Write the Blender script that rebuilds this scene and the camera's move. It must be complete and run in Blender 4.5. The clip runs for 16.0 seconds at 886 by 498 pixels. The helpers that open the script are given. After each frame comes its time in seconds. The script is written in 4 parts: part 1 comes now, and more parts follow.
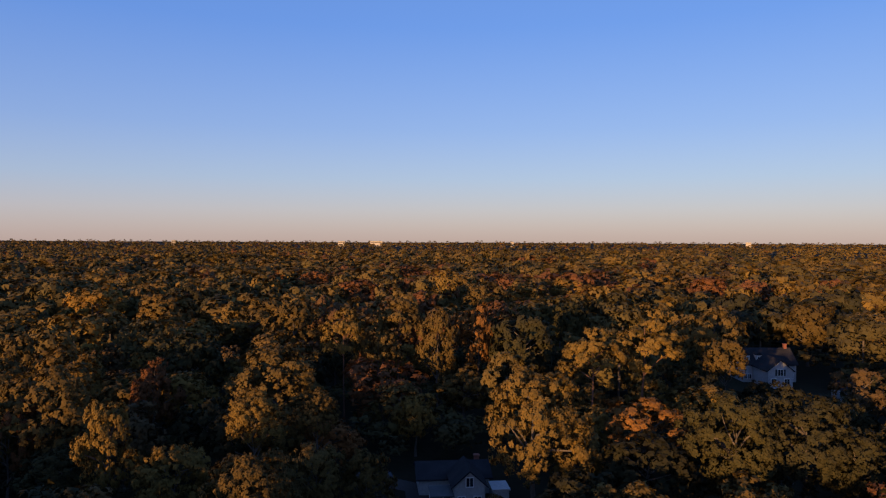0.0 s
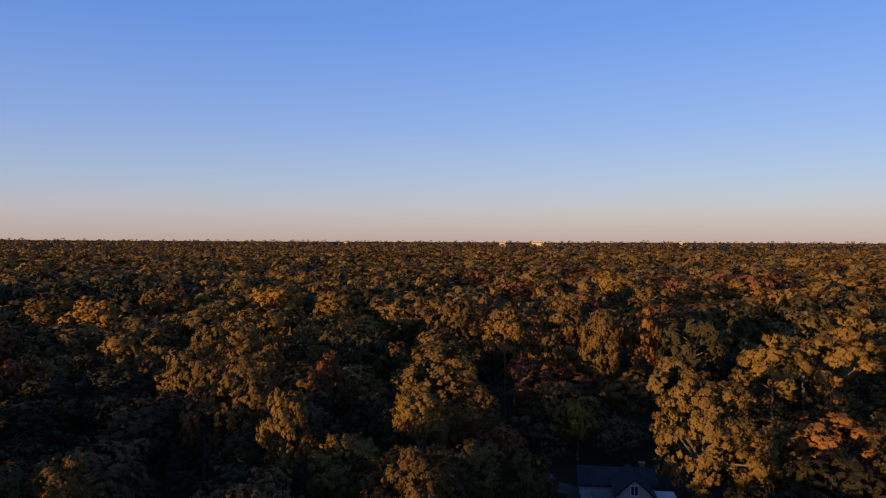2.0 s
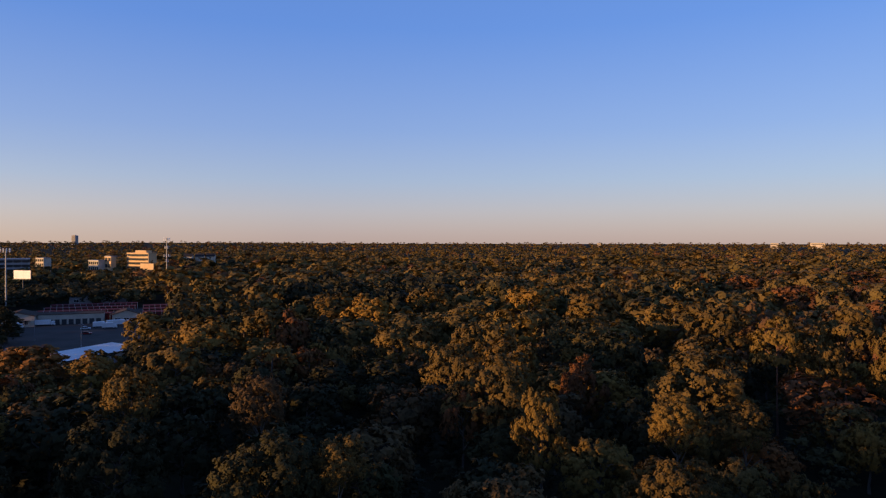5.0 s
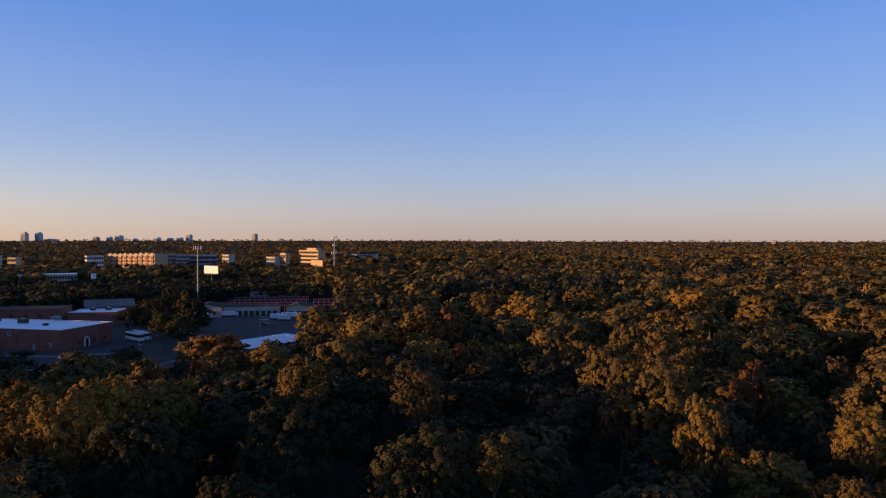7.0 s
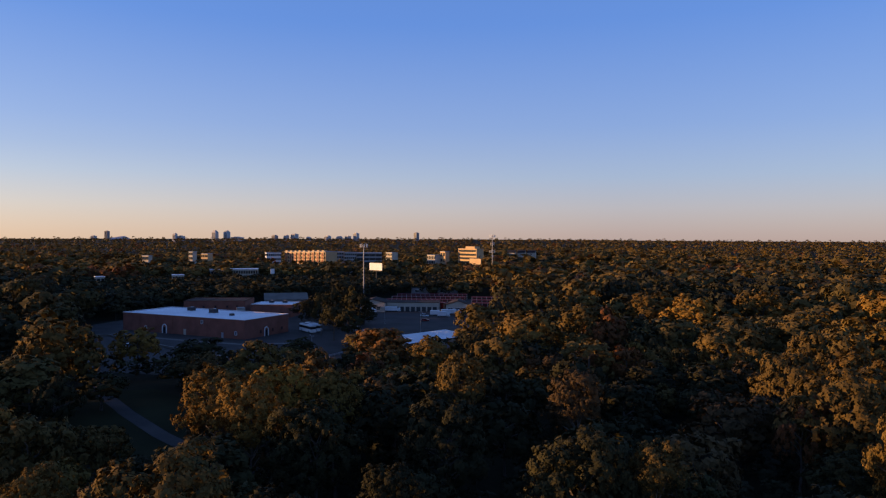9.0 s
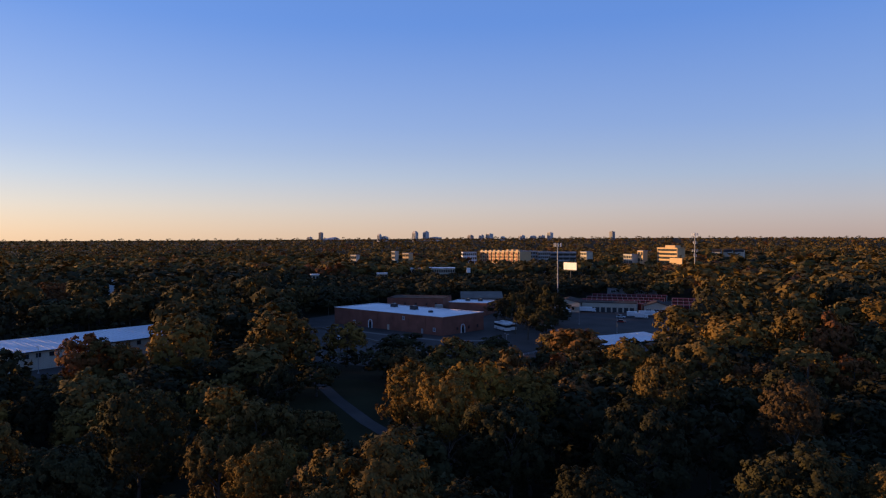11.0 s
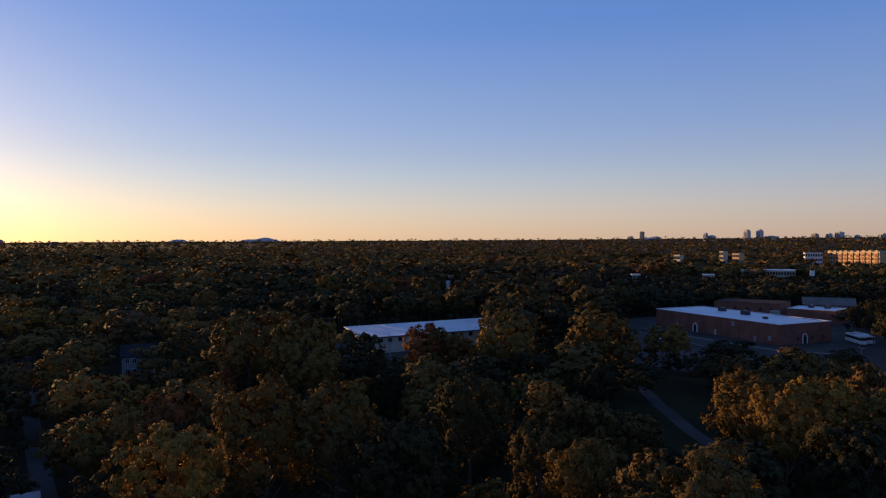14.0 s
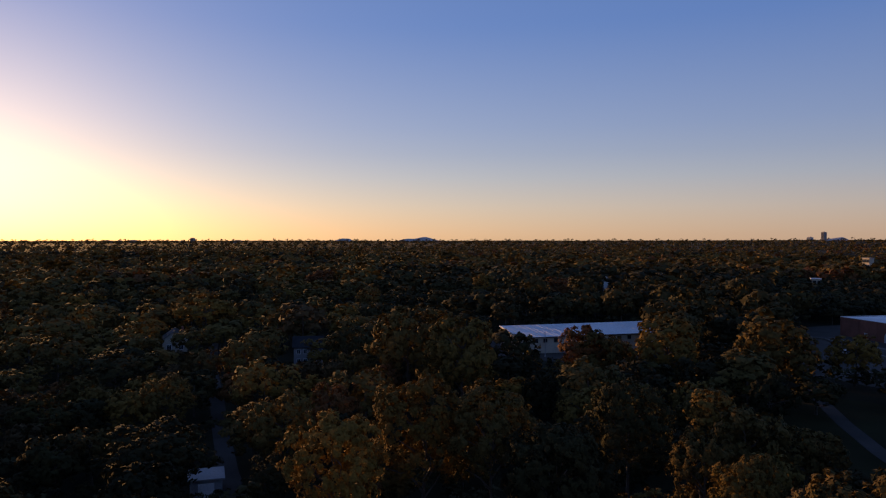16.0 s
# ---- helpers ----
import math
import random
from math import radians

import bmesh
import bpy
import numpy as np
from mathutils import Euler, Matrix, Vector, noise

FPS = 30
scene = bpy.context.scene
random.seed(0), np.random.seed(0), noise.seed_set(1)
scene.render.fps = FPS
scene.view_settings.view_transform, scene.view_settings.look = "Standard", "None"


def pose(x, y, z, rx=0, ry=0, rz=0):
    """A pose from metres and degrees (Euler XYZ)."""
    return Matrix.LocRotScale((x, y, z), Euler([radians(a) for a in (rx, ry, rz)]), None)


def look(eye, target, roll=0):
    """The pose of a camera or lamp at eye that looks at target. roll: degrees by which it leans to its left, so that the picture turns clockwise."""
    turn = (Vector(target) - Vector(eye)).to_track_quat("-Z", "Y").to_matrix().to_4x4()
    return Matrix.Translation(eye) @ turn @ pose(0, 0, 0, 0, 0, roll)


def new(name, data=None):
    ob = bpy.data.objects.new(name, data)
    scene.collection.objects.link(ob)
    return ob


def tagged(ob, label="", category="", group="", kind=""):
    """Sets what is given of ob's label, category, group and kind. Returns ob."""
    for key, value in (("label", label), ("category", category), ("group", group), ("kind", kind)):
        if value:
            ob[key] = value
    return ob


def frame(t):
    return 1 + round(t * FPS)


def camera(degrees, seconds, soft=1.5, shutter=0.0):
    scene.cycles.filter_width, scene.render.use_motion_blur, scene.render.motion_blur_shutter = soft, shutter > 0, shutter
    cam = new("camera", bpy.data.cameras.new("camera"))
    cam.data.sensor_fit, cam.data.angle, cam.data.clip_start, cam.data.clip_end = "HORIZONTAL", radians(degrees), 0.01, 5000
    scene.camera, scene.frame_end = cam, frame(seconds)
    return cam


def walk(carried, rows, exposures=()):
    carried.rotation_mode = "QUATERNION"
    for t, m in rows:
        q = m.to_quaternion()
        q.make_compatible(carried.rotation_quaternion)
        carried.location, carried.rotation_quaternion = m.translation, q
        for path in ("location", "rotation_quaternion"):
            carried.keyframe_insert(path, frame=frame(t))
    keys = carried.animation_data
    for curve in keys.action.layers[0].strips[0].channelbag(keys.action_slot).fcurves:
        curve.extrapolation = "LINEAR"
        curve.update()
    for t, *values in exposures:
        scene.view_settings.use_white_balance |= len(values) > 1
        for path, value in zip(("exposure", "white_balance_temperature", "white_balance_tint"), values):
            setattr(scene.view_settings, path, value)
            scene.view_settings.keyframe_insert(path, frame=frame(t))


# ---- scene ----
cam = camera(64.22, 16.0, soft=1.2)
EYE = 40.0  # height of the drone over the ground
PATH = [
    (0.0, pose(0, 0, EYE, 89.42, -0.23, -0.00)),
    (0.5, pose(0, 0, EYE, 89.41, -0.17, 3.03)),
    (1.0, pose(0, 0, EYE, 89.41, -0.25, 6.49)),
    (1.5, pose(0, 0, EYE, 89.38, -0.20, 9.86)),
    (2.0, pose(0, 0, EYE, 89.38, -0.18, 13.04)),
    (2.5, pose(0, 0, EYE, 89.43, -0.14, 16.57)),
    (3.0, pose(0, 0, EYE, 89.43, -0.16, 19.44)),
    (3.5, pose(0, 0, EYE, 89.43, -0.10, 22.10)),
    (4.0, pose(0, 0, EYE, 89.44, -0.02, 25.09)),
    (4.5, pose(0, 0, EYE, 89.49, -0.02, 28.45)),
    (5.0, pose(0, 0, EYE, 89.54, -0.01, 33.35)),
    (7.5, pose(0, 0, EYE, 89.32, -0.02, 48.65)),
    (8.0, pose(0, 0, EYE, 89.29, -0.08, 51.81)),
    (8.5, pose(0, 0, EYE, 89.28, -0.19, 55.21)),
    (11.0, pose(0, 0, EYE, 89.20, 0.17, 74.36)),
    (11.5, pose(0, 0, EYE, 89.22, 0.23, 78.69)),
    (12.0, pose(0, 0, EYE, 89.24, 0.31, 82.79)),
    (12.5, pose(0, 0, EYE, 89.23, 0.33, 87.00)),
    (13.0, pose(0, 0, EYE, 89.25, 0.37, 91.52)),
    (13.5, pose(0, 0, EYE, 89.24, 0.24, 95.78)),
    (14.0, pose(0, 0, EYE, 89.25, 0.26, 99.92)),
    (14.5, pose(0, 0, EYE, 89.25, 0.25, 103.05)),
    (15.0, pose(0, 0, EYE, 89.24, 0.16, 106.14)),
    (15.5, pose(0, 0, EYE, 89.24, 0.08, 109.19)),
    (16.0, pose(0, 0, EYE, 89.26, 0.00, 112.52)),
]
EXPOSURES = [(0.0, 0.56, 6650, 10), (11.0, 0.56, 6600, 10), (13.0, 0.44, 6650, 10), (14.5, 0.24, 6950, 11), (16.0, 0.06, 7350, 15)]
walk(cam, PATH, EXPOSURES)

# ---------------------------------------------------------------- sky and sun
SUN_AZ, SUN_EL = 149.0, 4.5   # degrees left of +y, and above the horizon
world = bpy.data.worlds.new("sky")
scene.world = world
world.use_nodes = True
wn, wl = world.node_tree.nodes, world.node_tree.links
wn.clear()
sky = wn.new("ShaderNodeTexSky")
sky.sky_type = "NISHITA"
sky.sun_disc = False
sky.sun_elevation = radians(SUN_EL)
sky.sun_rotation = radians(-SUN_AZ)
sky.altitude = 300
sky.air_density = 1.0
sky.dust_density = 1.0
sky.ozone_density = 2.0
bg = wn.new("ShaderNodeBackground")
bg.inputs["Strength"].default_value = 0.05
sky_tint = wn.new("ShaderNodeMix")
sky_tint.data_type, sky_tint.blend_type = "RGBA", "MULTIPLY"
sky_tint.inputs[0].default_value = 1.0
sky_tint.inputs[7].default_value = (0.98, 1.03, 1.36, 1)
wl.new(sky.outputs[0], sky_tint.inputs[6])
wl.new(sky_tint.outputs[2], bg.inputs[0])
# the clear blue dome above a pink twilight haze, the same all the way round
dome_co = wn.new("ShaderNodeTexCoord")
dome_z = wn.new("ShaderNodeSeparateXYZ")
wl.new(dome_co.outputs["Generated"], dome_z.inputs[0])
dome = wn.new("ShaderNodeValToRGB")
stops = [(0.0, (0.40, 0.31, 0.31)), (0.044, (0.36, 0.34, 0.42)), (0.087, (0.27, 0.33, 0.50)), (0.156, (0.18, 0.27, 0.54)),
         (0.29, (0.085, 0.20, 0.56)), (0.6, (0.06, 0.15, 0.46)), (1.0, (0.04, 0.11, 0.35))]
while len(dome.color_ramp.elements) < len(stops):
    dome.color_ramp.elements.new(0.5)
for el, (p, c) in zip(dome.color_ramp.elements, stops):
    el.position, el.color = p, (*c, 1)
wl.new(dome_z.outputs["Z"], dome.inputs[0])
bg2 = wn.new("ShaderNodeBackground")
bg2.inputs["Strength"].default_value = 0.69
wl.new(dome.outputs[0], bg2.inputs[0])
# the warm glow that lies along the horizon towards the set of the sun
toward = wn.new("ShaderNodeVectorMath")
toward.operation = "DOT_PRODUCT"
toward.inputs[1].default_value = (-math.sin(radians(SUN_AZ)), math.cos(radians(SUN_AZ)), 0)
wl.new(dome_co.outputs["Generated"], toward.inputs[0])
side = wn.new("ShaderNodeMapRange")
side.inputs["From Min"].default_value, side.inputs["From Max"].default_value = -0.25, 1.0
wl.new(toward.outputs["Value"], side.inputs["Value"])
glow = wn.new("ShaderNodeValToRGB")
glow_stops = [(0.0, (0.34, 0.22, 0.055)), (0.05, (0.22, 0.17, 0.07)), (0.12, (0.07, 0.06, 0.03)), (0.28, (0, 0, 0))]
while len(glow.color_ramp.elements) < len(glow_stops):
    glow.color_ramp.elements.new(0.5)
for el, (p, c) in zip(glow.color_ramp.elements, glow_stops):
    el.position, el.color = p, (*c, 1)
wl.new(dome_z.outputs["Z"], glow.inputs[0])
bg3 = wn.new("ShaderNodeBackground")
wl.new(glow.outputs[0], bg3.inputs["Color"])
side.inputs["To Max"].default_value = 0.69
wl.new(side.outputs["Result"], bg3.inputs["Strength"])
warm = wn.new("ShaderNodeAddShader")
both = wn.new("ShaderNodeAddShader")
wl.new(bg.outputs[0], both.inputs[0])
wl.new(bg2.outputs[0], both.inputs[1])
wo = wn.new("ShaderNodeOutputWorld")
wl.new(both.outputs[0], warm.inputs[0])
wl.new(bg3.outputs[0], warm.inputs[1])
wl.new(warm.outputs[0], wo.inputs[0])

sun_data = bpy.data.lights.new("sun", "SUN")
sun_data.energy = 5.0
sun_data.angle = radians(0.6)
sun_data.color = (1.0, 0.57, 0.24)
sun = new("sun", sun_data)
sun_dir = Vector((-math.sin(radians(SUN_AZ)) * math.cos(radians(SUN_EL)), math.cos(radians(SUN_AZ)) * math.cos(radians(SUN_EL)), math.sin(radians(SUN_EL))))
sun.matrix_world = look(sun_dir * 300, (0, 0, 0))


# ---------------------------------------------------------------- materials
def material(name, build):
    m = bpy.data.materials.new(name)
    m.use_nodes = True
    n, l = m.node_tree.nodes, m.node_tree.links
    n.clear()
    out = n.new("ShaderNodeOutputMaterial")
    l.new(build(n, l), out.inputs["Surface"])
    return m


def noise_node(n, l, scale, detail=4, coords="Object"):
    tc = n.new("ShaderNodeTexCoord")
    t = n.new("ShaderNodeTexNoise")
    t.inputs["Scale"].default_value = scale
    t.inputs["Detail"].default_value = detail
    l.new(tc.outputs[coords], t.inputs["Vector"])
    return t.outputs["Fac"]


def ramp(n, l, fac, stops):
    r = n.new("ShaderNodeValToRGB")
    e = r.color_ramp.elements
    while len(e) < len(stops):
        e.new(0.5)
    for el, (p, c) in zip(e, stops):
        el.position, el.color = p, (*c, 1)
    l.new(fac, r.inputs[0])
    return r.outputs[0]


def mix(n, l, kind, fac, a, b):
    x = n.new("ShaderNodeMix")
    x.data_type, x.blend_type = "RGBA", kind
    x.inputs[0].default_value = fac if isinstance(fac, float) else 0.5
    if not isinstance(fac, float):
        l.new(fac, x.inputs[0])
    for s, v in ((x.inputs[6], a), (x.inputs[7], b)):
        if isinstance(v, tuple):
            s.default_value = (*v, 1)
        else:
            l.new(v, s)
    return x.outputs[2]


def surface(name, colour, rough=0.8, metal=0.0, coarse=0.15, fine=2.0, spread=0.3, bump=0.2, spec=0.3, tint=None):
    """A weathered surface: broad stains and fine grain over one colour, with a slight relief."""
    def build(n, l):
        dark = tuple(c * (1 - spread) for c in colour)
        light = tuple(min(1, c * (1 + spread * 0.7)) for c in (tint or colour))
        big = ramp(n, l, noise_node(n, l, coarse, 6), [(0.3, dark), (0.7, light)])
        small = noise_node(n, l, fine, 8)
        grain = ramp(n, l, small, [(0.25, (0.72, 0.72, 0.72)), (0.75, (1, 1, 1))])
        p = n.new("ShaderNodeBsdfPrincipled")
        l.new(mix(n, l, "MULTIPLY", 1.0, big, grain), p.inputs["Base Color"])
        p.inputs["Roughness"].default_value = rough
        p.inputs["Metallic"].default_value = metal
        p.inputs["Specular IOR Level"].default_value = spec
        b = n.new("ShaderNodeBump")
        b.inputs["Strength"].default_value = bump
        b.inputs["Distance"].default_value = 0.05
        l.new(small, b.inputs["Height"])
        l.new(b.outputs[0], p.inputs["Normal"])
        return p.outputs[0]
    return material(name, build)


def leaves(name, stops, joined=False):
    """Foliage: each tree takes its own tone from the ramp, with some mottling leaf by leaf."""
    def build(n, l):
        if joined:
            a = n.new("ShaderNodeAttribute")
            a.attribute_name = "tone"
            tone = a.outputs["Fac"]
        else:
            tone = n.new("ShaderNodeObjectInfo").outputs["Random"]
        base = ramp(n, l, tone, stops)
        isl = n.new("ShaderNodeNewGeometry").outputs["Random Per Island"]
        mott = ramp(n, l, isl, [(0.0, (0.86, 0.88, 0.88)), (0.6, (1, 1, 1)), (1.0, (1.1, 1.06, 0.98))] if joined else [(0.0, (0.74, 0.79, 0.78)), (0.6, (1, 1, 1)), (1.0, (1.2, 1.12, 0.95))])
        col = mix(n, l, "MULTIPLY", 1.0, base, mott)
        p = n.new("ShaderNodeBsdfPrincipled")
        l.new(col, p.inputs["Base Color"])
        p.inputs["Roughness"].default_value = 0.9
        p.inputs["Specular IOR Level"].default_value = 0.08
        t = n.new("ShaderNodeBsdfTranslucent")
        l.new(col, t.inputs["Color"])
        m = n.new("ShaderNodeMixShader")
        m.inputs[0].default_value = 0.09
        l.new(p.outputs[0], m.inputs[1])
        l.new(t.outputs[0], m.inputs[2])
        return m.outputs[0]
    return material(name, build)


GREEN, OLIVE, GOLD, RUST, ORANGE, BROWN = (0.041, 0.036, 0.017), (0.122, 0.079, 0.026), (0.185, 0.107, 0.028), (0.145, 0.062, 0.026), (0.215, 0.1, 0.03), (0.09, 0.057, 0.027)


def around(c, k=0.3):
    return [(0.0, tuple(v * (1 - k) for v in c)), (0.5, c), (1.0, (c[0] * (1 + k), c[1] * (1 + k * 0.8), c[2]))]


LEAF = {"green": leaves("green_leaves", around(GREEN)), "olive": leaves("olive_leaves", around(OLIVE)), "gold": leaves("golden_leaves", around(GOLD)),
        "rust": leaves("rust_leaves", around(RUST)), "orange": leaves("orange_leaves", around(ORANGE)), "brown": leaves("brown_leaves", around(BROWN))}
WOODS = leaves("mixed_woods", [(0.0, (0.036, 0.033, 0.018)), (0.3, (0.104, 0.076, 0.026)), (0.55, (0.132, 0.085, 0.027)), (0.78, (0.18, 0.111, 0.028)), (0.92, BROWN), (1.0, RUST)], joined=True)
BARK = surface("bark", (0.115, 0.09, 0.07), 0.9, coarse=1.0, fine=9.0, spread=0.4, bump=0.6)
PINE_BARK = surface("pine_bark", (0.17, 0.085, 0.055), 0.9, coarse=1.0, fine=8.0, spread=0.4, bump=0.6)
# floor and lawn are near black: the trees' shade put into the colour
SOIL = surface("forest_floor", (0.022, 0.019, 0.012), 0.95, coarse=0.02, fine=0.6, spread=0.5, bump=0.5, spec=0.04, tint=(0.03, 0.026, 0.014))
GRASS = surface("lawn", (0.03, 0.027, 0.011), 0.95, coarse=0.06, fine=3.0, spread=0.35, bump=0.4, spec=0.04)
ASPHALT = surface("asphalt", (0.068, 0.056, 0.05), 0.9, coarse=0.08, fine=4.0, spread=0.3, spec=0.1)
WORN_CONCRETE = surface("worn_concrete", (0.16, 0.135, 0.115), 0.9, coarse=0.2, fine=3.0, spread=0.25)
CONCRETE = surface("concrete", (0.33, 0.31, 0.28), 0.85, coarse=0.2, fine=3.0, spread=0.2)
WHITE_ROOF = surface("white_roof_membrane", (0.72, 0.73, 0.75), 0.55, coarse=0.06, fine=1.2, spread=0.14)
METAL_ROOF = surface("white_metal_roof", (0.6, 0.62, 0.66), 0.4, coarse=0.08, fine=1.5, spread=0.12)
BRICK = surface("red_brick", (0.26, 0.095, 0.065), 0.85, coarse=0.25, fine=6.0, spread=0.25, bump=0.4)
CREAM = surface("cream_stucco", (0.5, 0.43, 0.34), 0.8, coarse=0.15, fine=3.0, spread=0.15)
TAN = surface("tan_stucco", (0.55, 0.37, 0.2), 0.8, coarse=0.1, fine=2.0, spread=0.15)
# white siding lowered to grey: the shade on the house is in the colour
SHADED_WHITE = surface("shaded_white_siding", (0.42, 0.42, 0.43), 0.7, coarse=0.3, fine=3.0, spread=0.15)
WHITE = surface("white_paint", (0.76, 0.76, 0.76), 0.6, coarse=0.3, fine=3.0, spread=0.1)
SIDING = surface("grey_siding", (0.4, 0.39, 0.38), 0.7, coarse=0.3, fine=3.0, spread=0.12)
GREY = surface("grey_paint", (0.3, 0.3, 0.31), 0.6, coarse=0.3, fine=3.0, spread=0.15)
SHINGLE = surface("dark_shingles", (0.035, 0.034, 0.037), 0.95, coarse=0.3, fine=5.0, spread=0.3, bump=0.5, spec=0.08)
GREY_SHINGLE = surface("grey_shingles", (0.075, 0.073, 0.075), 0.85, coarse=0.3, fine=5.0, spread=0.3, bump=0.5)
RED_ROOF = surface("red_metal_roof", (0.12, 0.022, 0.026), 0.85, coarse=0.2, fine=2.0, spread=0.2, spec=0.1)
BROWN_ROOF = surface("brown_roof", (0.06, 0.041, 0.033), 0.9, coarse=0.2, fine=2.0, spread=0.25, spec=0.1)
STEEL = surface("galvanised_steel", (0.32, 0.31, 0.31), 0.6, 0.3, coarse=0.5, fine=4.0, spread=0.15)
DARK = surface("dark_metal", (0.04, 0.04, 0.045), 0.5, coarse=0.5, fine=4.0, spread=0.2)
RUBBER = surface("tyre_rubber", (0.02, 0.02, 0.02), 0.8, spread=0.2)
# rock paler than its own tone: distance haze put into the base colour
HAZED_ROCK = surface("hazed_far_rock", (0.5, 0.44, 0.42), 0.9, coarse=0.004, fine=0.02, spread=0.2)
TOWER_STONE = surface("pale_tower_stone", (0.5, 0.48, 0.48), 0.7, coarse=0.02, fine=0.2, spread=0.12)
TOWER_DARK = surface("dark_tower_stone", (0.28, 0.26, 0.27), 0.7, coarse=0.02, fine=0.2, spread=0.12)


def glass_build(n, l):
    p = n.new("ShaderNodeBsdfPrincipled")
    l.new(ramp(n, l, noise_node(n, l, 0.8, 3), [(0.3, (0.012, 0.014, 0.018)), (0.7, (0.03, 0.035, 0.04))]), p.inputs["Base Color"])
    p.inputs["Roughness"].default_value = 0.18
    p.inputs["Specular IOR Level"].default_value = 0.35
    return p.outputs[0]


GLASS = material("window_glass", glass_build)


# ---------------------------------------------------------------- mesh helpers
def mesh_of(name, verts, faces, mat, smooth=False):
    me = bpy.data.meshes.new(name)
    me.from_pydata([tuple(map(float, v)) for v in verts], [], faces)
    me.materials.append(mat)
    if smooth:
        me.polygons.foreach_set("use_smooth", [True] * len(me.polygons))
    me.update()
    return me


def quads(name, verts, mat, tone=None, corners=4, normals=None):
    """A mesh of loose faces, out of an array of their corners; leaves may carry the soft normals of their crown."""
    n = len(verts) // corners
    me = bpy.data.meshes.new(name)
    me.vertices.add(len(verts))
    me.vertices.foreach_set("co", np.asarray(verts, dtype=np.float32).ravel())
    me.loops.add(len(verts))
    me.loops.foreach_set("vertex_index", np.arange(len(verts), dtype=np.int32))
    me.polygons.add(n)
    me.polygons.foreach_set("loop_start", np.arange(0, len(verts), corners, dtype=np.int32))
    me.materials.append(mat)
    if tone is not None:
        a = me.attributes.new("tone", "FLOAT", "POINT")
        a.data.foreach_set("value", np.asarray(tone, dtype=np.float32))
    me.update(calc_edges=True)
    me.validate()
    if normals is not None:
        a = me.attributes.new("custom_normal", "FLOAT_VECTOR", "POINT")
        a.data.foreach_set("vector", np.asarray(normals, dtype=np.float32).ravel())
        me.update()
    return me


def box(bm, x0, x1, y0, y1, z0, z1, bevel=0.0):
    m = Matrix.Translation(((x0 + x1) / 2, (y0 + y1) / 2, (z0 + z1) / 2)) @ Matrix.Diagonal((x1 - x0, y1 - y0, z1 - z0, 1))
    r = bmesh.ops.create_cube(bm, size=1, matrix=m)
    if bevel:
        edges = {e for v in r["verts"] for e in v.link_edges}
        bmesh.ops.bevel(bm, geom=list(edges), offset=bevel, segments=2, affect="EDGES")
    return bm


def tube(bm, a, b, ra, rb, sides=8):
    a, b = Vector(a), Vector(b)
    q = (b - a).to_track_quat("Z", "Y").to_matrix().to_4x4()
    m = Matrix.Translation((a + b) / 2) @ q
    bmesh.ops.create_cone(bm, cap_ends=True, segments=sides, radius1=ra, radius2=rb, depth=(b - a).length, matrix=m)
    return bm


def prism(bm, outline, y0, y1):
    """An outline of (x, z) points drawn out along y."""
    front = [bm.verts.new((x, y0, z)) for x, z in outline]
    back = [bm.verts.new((x, y1, z)) for x, z in outline]
    k = len(outline)
    bm.faces.new(front)
    bm.faces.new(back[::-1])
    for i in range(k):
        bm.faces.new((front[i], back[i], back[(i + 1) % k], front[(i + 1) % k]))
    bmesh.ops.recalc_face_normals(bm, faces=bm.faces[:])
    return bm


def part(name, bm, mat, parent, label=""):
    me = bpy.data.meshes.new(name)
    bm.to_mesh(me)
    bm.free()
    me.materials.append(mat)
    ob = new(name, me)
    ob.parent = parent
    return tagged(ob, label)


def share(name, me, parent, m, label=""):
    ob = new(name, me)
    ob.parent = parent
    ob.matrix_basis = m
    return tagged(ob, label)


def B(*boxes, bevel=0.0):
    bm = bmesh.new()
    for b in boxes:
        box(bm, *b, bevel=bevel)
    return bm


def thing(name, m, label, category, group="", kind=""):
    ob = new(name)
    ob.matrix_basis = m
    return tagged(ob, label, category, group, kind)


def polar(az, d):
    return -d * math.sin(radians(az)), d * math.cos(radians(az))


# ---------------------------------------------------------------- ground
def lift(x, y):
    """The land is level near by and rises gently towards the horizon."""
    d = math.hypot(x, y)
    k = min(1.0, max(0.0, (d - 600) / 3600))
    k = k * k * (3 - 2 * k)
    wave = noise.noise((x * 0.0016, y * 0.0016, 3.1)) * 11 * min(1.0, max(0, d - 450) / 700)
    az = math.degrees(math.atan2(-x, y))
    ridge = math.exp(-((az - 62) / 26) ** 2) * 9 * min(1.0, max(0.0, (d - 2200) / 1500))
    return 19.5 * k + wave * (1 - 0.75 * k) + ridge + 15 * min(1.0, max(0.0, (d - 4400) / 450))


